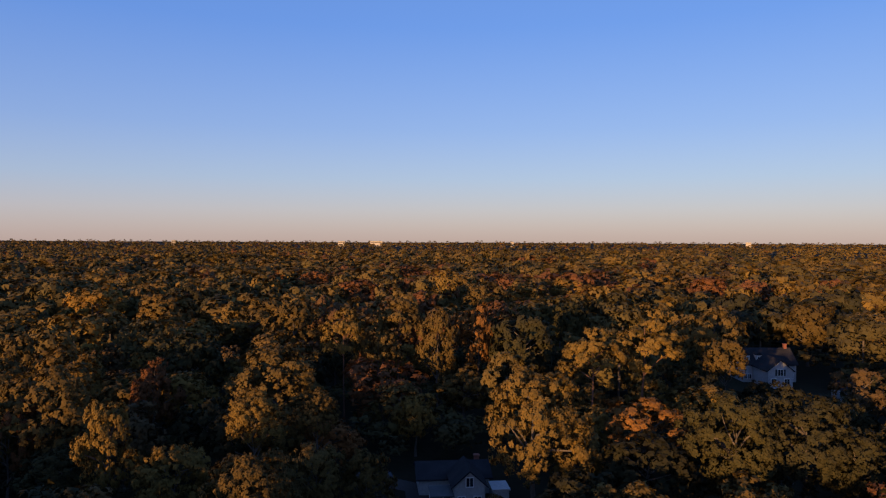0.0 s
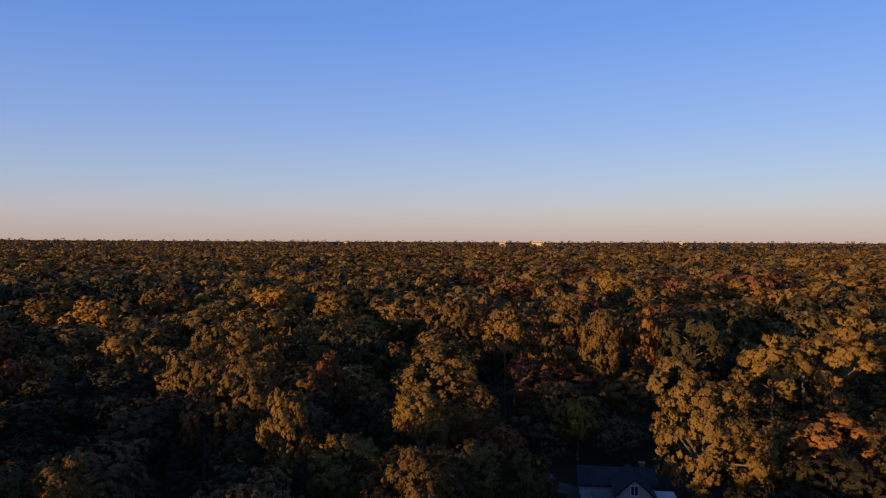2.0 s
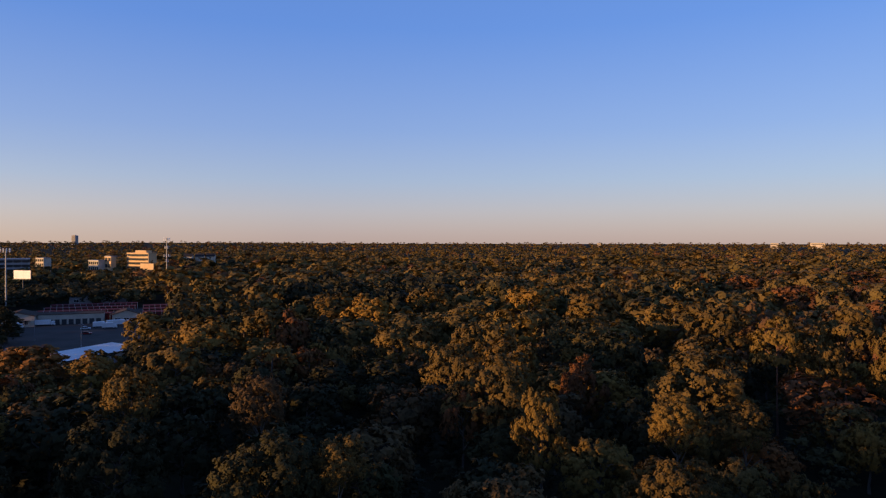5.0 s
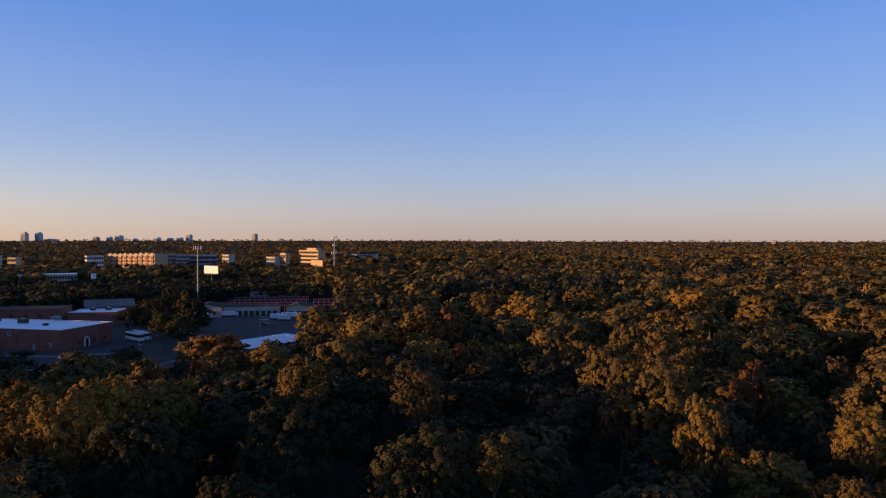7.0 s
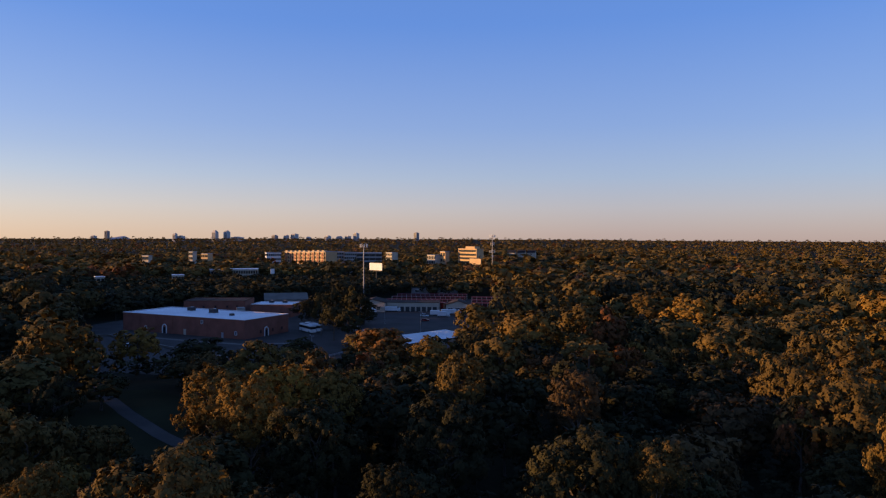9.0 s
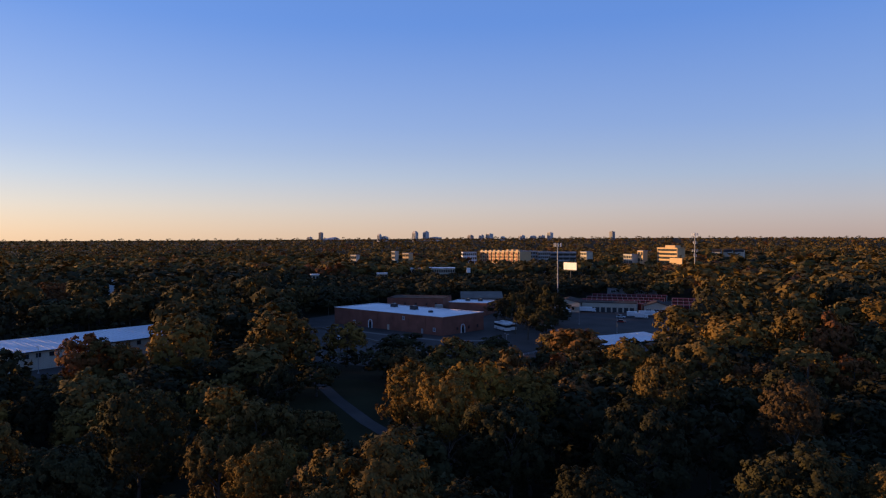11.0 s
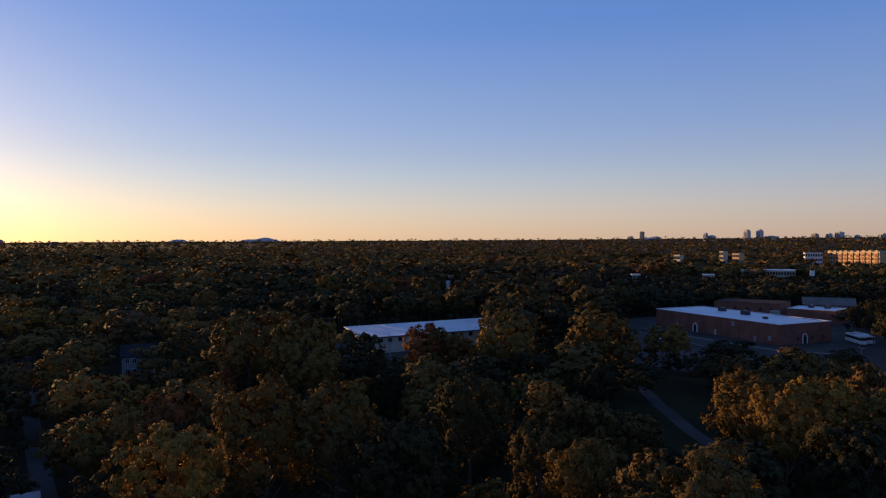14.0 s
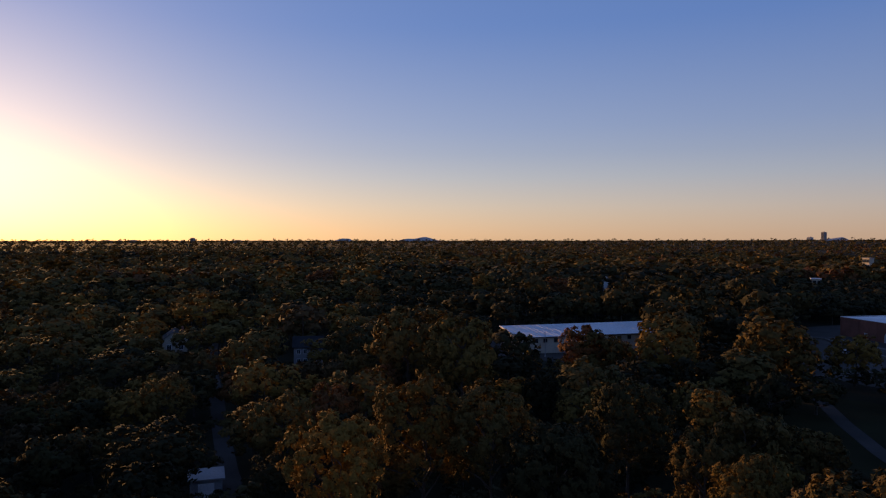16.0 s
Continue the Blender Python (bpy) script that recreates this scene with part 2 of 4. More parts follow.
def make_ground():
    radii = [0, 40, 80, 120, 160, 200, 250, 300, 350, 400, 460, 530, 600, 700, 820, 960, 1120, 1300, 1500, 1750, 2050, 2400, 2800, 3200, 3600, 4000, 4400, 4900]
    k = 144
    verts, faces = [(0, 0, 0)], []
    for r in radii[1:]:
        for i in range(k):
            a = 2 * math.pi * i / k
            x, y = r * math.cos(a), r * math.sin(a)
            verts.append((x, y, lift(x, y)))
    for i in range(k):
        faces.append((0, 1 + i, 1 + (i + 1) % k))
    for j in range(len(radii) - 2):
        s = 1 + j * k
        for i in range(k):
            i2 = (i + 1) % k
            faces.append((s + i, s + k + i, s + k + i2, s + i2))
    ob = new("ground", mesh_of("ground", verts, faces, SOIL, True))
    tagged(ob, "leaf-strewn forest floor, darkened for tree shade, reaching the horizon", "ground", kind="structure")


make_ground()


def sheet(name, pts, z, mat, label, category, thick=0.25):
    """A paved or planted area: a slab whose top lies at z."""
    bm = bmesh.new()
    top = [bm.verts.new((x, y, z)) for x, y in pts]
    low = [bm.verts.new((x, y, z - thick)) for x, y in pts]
    k = len(pts)
    bm.faces.new(top)
    bm.faces.new(low[::-1])
    for i in range(k):
        bm.faces.new((top[i], low[i], low[(i + 1) % k], top[(i + 1) % k]))
    bmesh.ops.recalc_face_normals(bm, faces=bm.faces[:])
    me = bpy.data.meshes.new(name)
    bm.to_mesh(me)
    bm.free()
    me.materials.append(mat)
    return tagged(new(name, me), label, category, kind="structure")


def inside(pts, x, y):
    hit = False
    for (x0, y0), (x1, y1) in zip(pts, pts[1:] + pts[:1]):
        if (y0 > y) != (y1 > y) and x < (x1 - x0) * (y - y0) / (y1 - y0) + x0:
            hit = not hit
    return hit


def strip(path, half):
    """The outline of a road of that half width along a path."""
    left, right = [], []
    for i, (x, y) in enumerate(path):
        a, b = path[max(0, i - 1)], path[min(len(path) - 1, i + 1)]
        d = Vector((b[0] - a[0], b[1] - a[1])).normalized()
        left.append((x - d.y * half, y + d.x * half))
        right.append((x + d.y * half, y - d.x * half))
    return left + right[::-1]


LOT = [(-362, 30), (-300, 18), (-240, 16), (-206, 50), (-196, 84), (-214, 110), (-212, 152), (-268, 196), (-300, 262), (-360, 290), (-430, 240), (-436, 150), (-412, 80)]
FIELD = [(-205, 12), (-200, 32), (-172, 40), (-128, 40), (-120, 18), (-150, 8)]
PATHWAY = strip([(-240, 24), (-210, 19), (-194, 20), (-175, 22), (-152.5, 25.4), (-141, 28), (-118, 36)], 1.7)
LANE = strip([(-74, -56), (-88.7, -71.4), (-96.8, -79.7), (-119.3, -100.4), (-135.3, -114.6), (-170, -146), (-240, -205)], 1.7)
DRIVE = strip([(-205, 72), (-184, 80), (-163, 84), (-150, 85), (-128, 92)], 4.5)
HOUSE_DRIVE = strip([(-15, 121), (-11, 118), (-4, 114), (-3, 106)], 2.3)
WHITE_LOT = [(-226, -46), (-232, -86), (-262, -100), (-318, -36), (-300, -12), (-258, -22)]
HOUSES = [(95, 203, 15), (103, 170, 10), (4, 112, 14), (-195, -184, 10), (-190, -125, 10), (-88, -78, 7)]
OPEN = [LOT, FIELD, PATHWAY, LANE, DRIVE, WHITE_LOT, HOUSE_DRIVE]

sheet("pavement_lot", LOT, 0.05, ASPHALT, "worn grey asphalt car park between the buildings", "car park")
sheet("lawn", FIELD, 0.03, GRASS, "mown lawn beside a footpath, darkened for tree shade", "lawn")
sheet("pavement_path", PATHWAY, 0.06, ASPHALT, "grey asphalt footpath crossing the lawn", "footpath")
sheet("road_lane", LANE, 0.05, ASPHALT, "narrow asphalt lane between garden trees", "road")
sheet("road_drive", DRIVE, 0.06, ASPHALT, "asphalt drive leading to the car park", "road")
sheet("road_house_drive", HOUSE_DRIVE, 0.05, ASPHALT, "concrete drive in front of a house", "drive")
sheet("kerb_wall", strip([(-341, -2), (-330, 11), (-318, 33), (-285, 44), (-258, 53), (-234, 62), (-219, 68)], 0.35), 0.75, WORN_CONCRETE, "low pale concrete retaining wall before the brick hall", "retaining wall", 0.75)
sheet("pavement_walk", strip([(-326, 36), (-305, 47), (-285, 60), (-268, 74), (-262, 90)], 1.3), 0.1, WORN_CONCRETE, "pale concrete walk along the brick hall", "footpath")
sheet("pavement_yard", WHITE_LOT, 0.05, ASPHALT, "asphalt yard round the long white-roofed building", "yard")


# ---------------------------------------------------------------- trees
def crown_faces(rng, kind, n, size):
    """Corners of n small leaf faces: a crown of unit radius made of lobes, each lobe made of twigs full of leaves."""
    lobes = min({"broad": 24, "tall": 22, "pine": 15, "sparse": 14}[kind], max(7, n // 7))
    k = np.arange(lobes) + 0.5
    zz = 1 - (1.5 if kind == 'pine' else 1.82) * k / lobes
    aa = k * 2.39996 + rng.uniform(0, 6.28)
    u = np.stack([np.sqrt(np.clip(1 - zz * zz, 0, 1)) * np.cos(aa), np.sqrt(np.clip(1 - zz * zz, 0, 1)) * np.sin(aa), zz], 1)
    u += rng.normal(size=u.shape) * 0.16
    u /= np.linalg.norm(u, axis=1)[:, None]
    phase = rng.uniform(0, 6.28, 3)
    swing = 1 + 0.14 * np.sin(3 * np.arctan2(u[:, 1], u[:, 0]) + phase[0]) + 0.1 * np.sin(5 * u[:, 2] + phase[1])
    centre = u * rng.uniform(0.54, 0.76, (lobes, 1)) * swing[:, None]
    rl = rng.uniform(0.27, 0.43, lobes)
    squash = 0.9
    if kind == "tall":
        centre[:, :2] *= np.clip(1.02 - 0.42 * np.clip(centre[:, 2:], 0, 1), 0.3, 1.1)
    if kind == "pine":
        rl, squash = rng.uniform(0.3, 0.44, lobes), 0.5
    if kind == "sparse":
        rl = rng.uniform(0.2, 0.36, lobes)
    twigs = int(min(24, max(1, n // (lobes * 7))))
    who = np.repeat(np.arange(lobes), twigs)
    v = rng.normal(size=(len(who), 3)) + 0.75 * u[who] + np.array([0, 0, 0.35])
    v /= np.linalg.norm(v, axis=1)[:, None]
    flat = np.array([1, 1, squash])
    spot = centre[who] + v * flat * (rl[who] * rng.uniform(0.55, 1.12, len(who)) if twigs > 2 else rl[who] * 0.2)[:, None]
    rt = rl[who] * min(0.85, max(0.215, 1.05 / math.sqrt(twigs))) * rng.uniform(0.75, 1.25, len(who))
    w = rt ** 2 * (0.55 + 0.45 * (v[:, 2] > -0.2))
    pick = rng.choice(len(who), n, p=w / w.sum())
    tip = rng.normal(size=(n, 3)) + 0.7 * v[pick] + np.array([0, 0, 0.2])
    tip /= np.linalg.norm(tip, axis=1)[:, None]
    pos = spot[pick] + tip * flat * (rt[pick] * rng.uniform(0.3, 1.1, n) ** 0.6)[:, None]
    out_dir = pos / np.linalg.norm(pos, axis=1)[:, None]
    nor = 0.6 * tip + 0.5 * v[pick] + 0.3 * out_dir + rng.normal(size=(n, 3)) * 0.38
    nor /= np.linalg.norm(nor, axis=1)[:, None]
    own = 0.6 if n > 5000 else 0.42 if n > 1000 else 0.25
    soft = 0.38 * tip + 0.5 * v[pick] + 0.42 * out_dir + own * nor
    soft /= np.linalg.norm(soft, axis=1)[:, None]
    nor *= np.where((nor * soft).sum(1) < 0, -1.0, 1.0)[:, None]
    t = np.cross(nor, rng.normal(size=(n, 3)))
    t /= np.linalg.norm(t, axis=1)[:, None]
    b = np.cross(nor, t)
    a0 = rng.uniform(0, 2 * math.pi, (n, 1))
    out = np.empty((n, 3, 3))
    for j in range(3):
        a = a0 + j * 2.094 + rng.uniform(-0.35, 0.35, (n, 1))
        out[:, j] = pos + (t * np.cos(a) + b * np.sin(a)) * (size * rng.uniform(0.65, 1.35, (n, 1)))
    return out.reshape(-1, 3), centre, np.repeat(soft, 3, axis=0)


BASE = {"broad": 0.22, "tall": 0.28, "pine": 0.5, "sparse": 0.26}


def trunk_mesh(rng, kind, centre):
    """A tapered trunk with forking limbs: across in crown radii, up in tree heights."""
    bm = bmesh.new()
    base = BASE[kind]
    mid, half = (1 + base) / 2, (1 - base) / 2
    r0 = 0.055 if kind != "pine" else 0.045
    pts, p = [], Vector((0, 0, 0))
    top = 0.92 if kind in ("pine", "tall") else 0.7
    for i in range(7):
        f = i / 6
        pts.append((Vector((p.x, p.y, top * f)), r0 * (1.25 if i == 0 else 1 - 0.8 * f)))
        p += Vector((rng.normal() * 0.022, rng.normal() * 0.022, 0))
    for (a, ra), (b, rb) in zip(pts, pts[1:]):
        tube(bm, a, b, ra, rb, 7)
    take = rng.choice(len(centre), 8 if kind == "pine" else 12, replace=False)
    for j in take:
        c = centre[j]
        end = Vector((c[0] * 0.95, c[1] * 0.95, mid + c[2] * half * 0.9))
        z = max(base * 0.8, min(top * 0.95, end.z - rng.uniform(0.08, 0.2)))
        f = z / top * 6
        i = min(5, int(f))
        start = pts[i][0].lerp(pts[i + 1][0], f - i)
        bend = start.lerp(end, 0.5) + Vector((rng.normal() * 0.05, rng.normal() * 0.05, rng.uniform(0.0, 0.03)))
        limb = 0.2 if kind == "pine" else 0.24
        tube(bm, start, bend, r0 * limb, r0 * limb * 0.65, 3)
        tube(bm, bend, end, r0 * limb * 0.65, r0 * 0.07, 3)
    me = bpy.data.meshes.new("trunk")
    bm.to_mesh(me)
    bm.free()
    me.materials.append(PINE_BARK if kind == "pine" else BARK)
    return me


TREES = {}
for kind_i, (kind, variants) in enumerate((("broad", 5), ("tall", 4), ("pine", 2), ("sparse", 2))):
    for level, (leaf_count, leaf_size) in enumerate(((12500, 0.0335), (6600, 0.047), (2500, 0.076))):
        rows = []
        for v in range(variants):
            rng = np.random.default_rng(100 * kind_i + v)
            count, size = leaf_count, leaf_size
            if kind == "sparse":
                count, size = int(count * 0.85), size * 0.95
            if kind == "pine":
                count, size = int(count * 1.1), size * 1.05
            faces, centre, soft = crown_faces(rng, kind, count, size)
            rows.append((quads("crown", faces, LEAF["olive"], None, 3, soft), trunk_mesh(rng, kind, centre)))
        TREES[kind, level] = rows

HUE_WORDS = {"green": "dark green", "olive": "olive green", "gold": "golden olive", "rust": "rusty red-brown", "orange": "orange autumn", "brown": "brownish green"}
KIND_WORDS = {"broad": ("broad round-crowned tree with {} leaves", "tree"), "tall": ("tall oval-crowned tree with {} leaves", "tree"),
              "pine": ("tall pine, {} tufts on a bare reddish trunk", "pine tree"), "sparse": ("thinly leaved tree with {} leaves and showing limbs", "tree")}
planted = []
pick_tree = random.Random(5)


def stand(x, y, height, radius, kind, hue, fine=True):
    d = math.hypot(x, y)
    level = (0 if d < 112 else 1 if d < 165 else 2) if fine else 1 if d < 85 else 2
    crown, trunk = pick_tree.choice(TREES[kind, level])
    words, category = KIND_WORDS[kind]
    m = pose(x, y, lift(x, y) - 0.05, 0, 0, pick_tree.uniform(0, 360))
    tree = thing("pine_tree" if kind == "pine" else "tree", m, words.format(HUE_WORDS[hue]), category, "trees of the wood")
    base = max(BASE[kind] * height, height - (2.1 if kind == "broad" else 3.3) * radius)
    t = share("trunk", trunk, tree, Matrix.Diagonal((radius, radius, height, 1)))
    c = share("crown", crown, tree, Matrix.Translation((0, 0, (height + base) / 2)) @ Matrix.Diagonal((radius, radius, (height - base) / 2, 1)))
    c.material_slots[0].link = "OBJECT"
    c.material_slots[0].material = LEAF[hue]
    planted.append((x, y, radius, d))


NAMED = []


def plant(az, d, height, radius, kind, hue):
    x, y = polar(az, d)
    stand(x, y, height, min(radius, 12.5), kind, hue)
    NAMED.append((az, d, height, min(radius, 12.5)))


plant(68.5, 297, 18, 4.5, "tall", "green")
plant(69.4, 323, 13, 5.2, "tall", "green")
plant(67.7, 311, 19, 5.0, "tall", "green")
plant(66.8, 336, 20, 5.3, "tall", "green")
plant(67.5, 281, 15, 5.2, "tall", "green")
plant(65.4, 306, 17, 5.1, "tall", "green")
plant(66.0, 326, 18, 4.7, "tall", "green")
plant(66.3, 269, 14, 5.3, "tall", "green")
plant(10.3, 93, 14, 4.6, "broad", "olive")
plant(6.1, 93, 13, 3.7, "tall", "olive")
plant(13.0, 86, 13, 4.0, "broad", "olive")
plant(-7.4, 99, 23, 7.4, "tall", "olive")
plant(-12.1, 133, 25, 6.0, "pine", "olive")
plant(-15.9, 140, 26, 7.0, "pine", "olive")
plant(-16.2, 117, 16.5, 8.4, "sparse", "orange")
plant(-22.5, 104, 20, 7.1, "broad", "green")
plant(-27.1, 110, 20, 8.0, "broad", "green")
plant(-30.6, 112, 15, 5.1, "broad", "green")
plant(-2.8, 173, 26, 5.9, "sparse", "orange")
plant(-6.5, 172, 23, 8.6, "broad", "green")
plant(3.6, 167, 28, 6.4, "pine", "olive")
plant(7.9, 153, 27, 4.9, "pine", "olive")
plant(13.2, 137, 21, 9.2, "broad", "olive")
plant(10.1, 111, 17, 3.8, "broad", "olive")
plant(15.4, 76, 18, 5.1, "broad", "olive")
plant(29.1, 121, 21, 8.1, "broad", "olive")
plant(25.4, 102, 19, 4.1, "tall", "olive")
plant(28.4, 109, 12, 6.3, "broad", "green")
plant(-21.0, 195, 24, 8.4, "broad", "olive")
plant(22.4, 139, 18, 4.4, "tall", "rust")
plant(20.8, 97, 14, 5.6, "broad", "olive")
plant(26.4, 282, 23, 10.6, "tall", "gold")
plant(21.6, 258, 22, 9.2, "broad", "gold")
plant(15.2, 237, 23, 11.5, "broad", "olive")
plant(0.4, 161, 25, 4.8, "tall", "olive")
plant(-3.5, 316, 22, 11.4, "broad", "olive")
# an orange tree planted brown: the shade on its body is in the hue
plant(-30.7, 160, 17, 6.1, "sparse", "brown")
plant(-29.6, 139, 14, 5.4, "broad", "green")
plant(-27.4, 257, 21, 8.7, "broad", "olive")
plant(-21.9, 169, 19, 5.0, "broad", "olive")
plant(-24.3, 159, 12, 4.7, "broad", "green")
plant(-10.5, 390, 22, 13.8, "sparse", "gold")
plant(-6.7, 354, 20, 12.7, "broad", "olive")
plant(6.8, 337, 22, 10.7, "tall", "rust")
plant(10.2, 484, 20, 17.2, "broad", "rust")
plant(19.6, 170, 19, 7.1, "broad", "green")
plant(15.0, 108, 18, 4.3, "broad", "olive")
plant(31.1, 168, 21, 5.2, "tall", "olive")
plant(-16.8, 469, 22, 19.8, "sparse", "gold")
plant(-20.5, 424, 21, 12.7, "tall", "rust")
plant(-10.3, 240, 20, 7.1, "broad", "green")
plant(2.9, 598, 20, 21.5, "tall", "rust")
plant(11.9, 211, 23, 8.3, "tall", "olive")
plant(5.2, 161, 23, 5.2, "tall", "olive")
plant(63.5, 199, 15, 8.7, "broad", "orange")
plant(59.7, 190, 14, 6.5, "tall", "gold")
plant(55.9, 223, 20, 9.1, "tall", "olive")
plant(52.0, 201, 20, 9.6, "tall", "gold")
plant(54.1, 171, 17, 7.1, "broad", "olive")
plant(57.3, 119, 21.0, 4.8, "broad", "olive")
plant(47.5, 214, 21, 8.4, "tall", "olive")
plant(45.5, 211, 20, 5.8, "tall", "rust")
plant(42.2, 284, 20, 11.3, "broad", "gold")
plant(39.2, 268, 21, 9.6, "tall", "gold")
plant(34.2, 284, 22, 10.3, "tall", "gold")
plant(37.2, 185, 18, 6.7, "tall", "olive")
plant(41.7, 71, 21.0, 2.8, "broad", "olive")
plant(47.5, 71, 21.0, 5.7, "broad", "green")
plant(58.4, 94, 19.0, 6.6, "broad", "green")
plant(32.6, 148, 20, 6.6, "tall", "olive")
plant(27.8, 148, 20, 7.2, "broad", "gold")
plant(31.7, 120, 18, 4.4, "sparse", "rust")
plant(26.2, 306, 22, 12.8, "tall", "gold")
plant(21.3, 258, 22, 11.1, "broad", "olive")
plant(42.2, 169, 12, 7.5, "tall", "green")
# a rusty tree planted brown, its dim shaded place put into the hue
plant(47.9, 107, 21.0, 4.2, "broad", "brown")
plant(37.7, 168, 12, 7.5, "broad", "green")
plant(80.1, 63, 22.6, 6.8, "broad", "olive")
plant(92.2, 89, 17.0, 4.6, "tall", "olive")
plant(88.6, 82, 17.0, 2.7, "tall", "olive")
plant(73.7, 186, 14, 6.8, "broad", "olive")
plant(76.6, 112, 21.0, 5.4, "broad", "gold")
plant(71.4, 112, 21.0, 5.9, "broad", "gold")
plant(74.1, 102, 21.0, 5.0, "broad", "gold")
plant(87.2, 189, 21, 9.2, "broad", "olive")
plant(94.8, 188, 21, 9.5, "broad", "olive")
plant(82.2, 224, 14, 6.7, "broad", "gold")
plant(100.2, 186, 17, 6.0, "broad", "olive")
plant(77.8, 225, 10, 8.2, "broad", "green")
plant(70.2, 233, 8, 5.6, "broad", "green")
plant(67.3, 110, 20.0, 4.9, "broad", "olive")
plant(59.9, 177, 14, 5.5, "tall", "gold")
plant(62.8, 67, 19.0, 3.3, "broad", "green")
plant(47.0, 74, 20.0, 5.2, "broad", "green")
plant(69.1, 95, 19.0, 6.6, "broad", "green")
plant(102.8, 81, 20.0, 6.5, "broad", "green")
plant(99.5, 207, 10, 9.1, "broad", "olive")
plant(69.5, 352, 10, 7.7, "tall", "green")
plant(67.9, 371, 12, 11.8, "tall", "green")
plant(66.0, 357, 12, 11.3, "tall", "green")
plant(65.1, 331, 8, 6.6, "tall", "green")
plant(67.0, 322, 8, 7.7, "broad", "green")
plant(92.3, 217, 11, 9.2, "broad", "green")
plant(84.6, 182, 9, 5.8, "broad", "green")
plant(115.5, 171, 24, 9.4, "broad", "olive")
plant(111.0, 155, 24, 9.3, "broad", "olive")
plant(114.2, 92, 22, 7.0, "broad", "gold")
plant(108.8, 88, 22.0, 5.4, "broad", "olive")
plant(121.1, 76, 22, 5.7, "broad", "gold")
plant(101.4, 188, 18, 6.1, "broad", "rust")
plant(99.1, 198, 13, 7.2, "broad", "olive")
plant(107.2, 179, 17.5, 8.2, "broad", "green")
plant(131.1, 281, 20, 11.0, "tall", "gold")
plant(128.2, 190, 15, 6.6, "broad", "olive")
plant(125.3, 118, 15, 5.8, "broad", "olive")
plant(121.5, 130, 14, 5.0, "broad", "rust")
plant(133.9, 151, 13, 5.3, "broad", "olive")
plant(103.3, 75, 21.0, 5.3, "broad", "green")
plant(97.8, 101, 21.0, 6.5, "broad", "green")
plant(89.3, 81, 17.0, 3.3, "broad", "olive")
plant(122.2, 519, 19, 11.8, "broad", "rust")
plant(109.2, 420, 20, 8.4, "tall", "gold")
plant(118.5, 364, 15, 7.0, "broad", "olive")
plant(120.2, 199, 15, 6.1, "broad", "green")
plant(134.6, 112, 13, 7.9, "broad", "green")
plant(126.3, 101, 10, 3.5, "broad", "green")
plant(103.2, 420, 18, 10.1, "broad", "rust")


# the understorey and the trees between, kept off the open ground and lower than the named ones
SIGHT = [(94.5, 109.5, 250, -9.3), (68, 87, 285, -8.4), (55.5, 69, 345, -7.3), (56.8, 61.9, 240, -8.7), (-30, -20.6, 212, -10.9), (-33, -29, 165, -12.5), (-7, 4, 101, -20), (128, 131.6, 165, -13.2),
         (78, 86, 160, -13.5), (120, 126, 205, -9.6), (131, 135.5, 245, -8.3), (98.4, 100.7, 556, -4.0)]


def tallest(x, y):
    """How high the trees stand here: they leave the buildings and the lane in view from above."""
    az, d = math.degrees(math.atan2(-x, y)), math.hypot(x, y)
    top = 99.0
    for a0, a1, far, el in SIGHT:
        if a0 < az < a1 and d < far:
            top = min(top, 40 + d * math.tan(radians(el)))
    for a, far, h, r in NAMED:
        if d < far - 4 and abs(az - a) < math.degrees(0.85 * r / far + 3.0 / d):
            top = min(top, 40 + d * (0.58 * h - 40) / far)
    return top


def clear(x, y, r, share_of=0.72):
    for hx, hy, hr in HOUSES:
        if math.hypot(x - hx, y - hy) < hr + r * 0.6:
            return False
    for pts in OPEN:
        if inside(pts, x, y):
            return False
    for px, py, pr, _ in planted:
        if (px - x) ** 2 + (py - y) ** 2 < ((pr + r) * share_of) ** 2:
            return False
    return True


fill = random.Random(11)
hues = ["green"] * 5 + ["olive"] * 5 + ["gold"] * 2 + ["brown"] * 2 + ["rust"]
ring = []
for i in range(5200):
    az = fill.uniform(-37, 150)
    d = math.sqrt(fill.uniform(52 ** 2, 205 ** 2))
    ring.append((d, az, fill.uniform(4.0, 6.6), fill.uniform(0, 1), fill.choice(hues), fill.choice(("broad", "broad", "tall"))))
count = 0
for d, az, r, h, hue, kind in ring:
    if count >= 250:
        break
    x, y = polar(az, d)
    if clear(x, y, r, 0.66):
        low, high = (13, 17.5) if 20 < az < 78 and d < 150 else (13, 18) if 55 < az < 90 else (8.5, 12.5) if az > 100 else (12, 17) if az < -24 and d > 135 else (10, 14.5)
        # bright hues turn green or brown here: deep shade put into leaf colour
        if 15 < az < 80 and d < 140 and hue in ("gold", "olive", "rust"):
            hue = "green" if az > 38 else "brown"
        if 20 < az < 80 and d < 150:
            r *= 1.3
        height = min(low + (high - low) * h, tallest(x, y))
        if height > 5:
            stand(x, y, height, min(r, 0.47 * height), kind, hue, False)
            count += 1


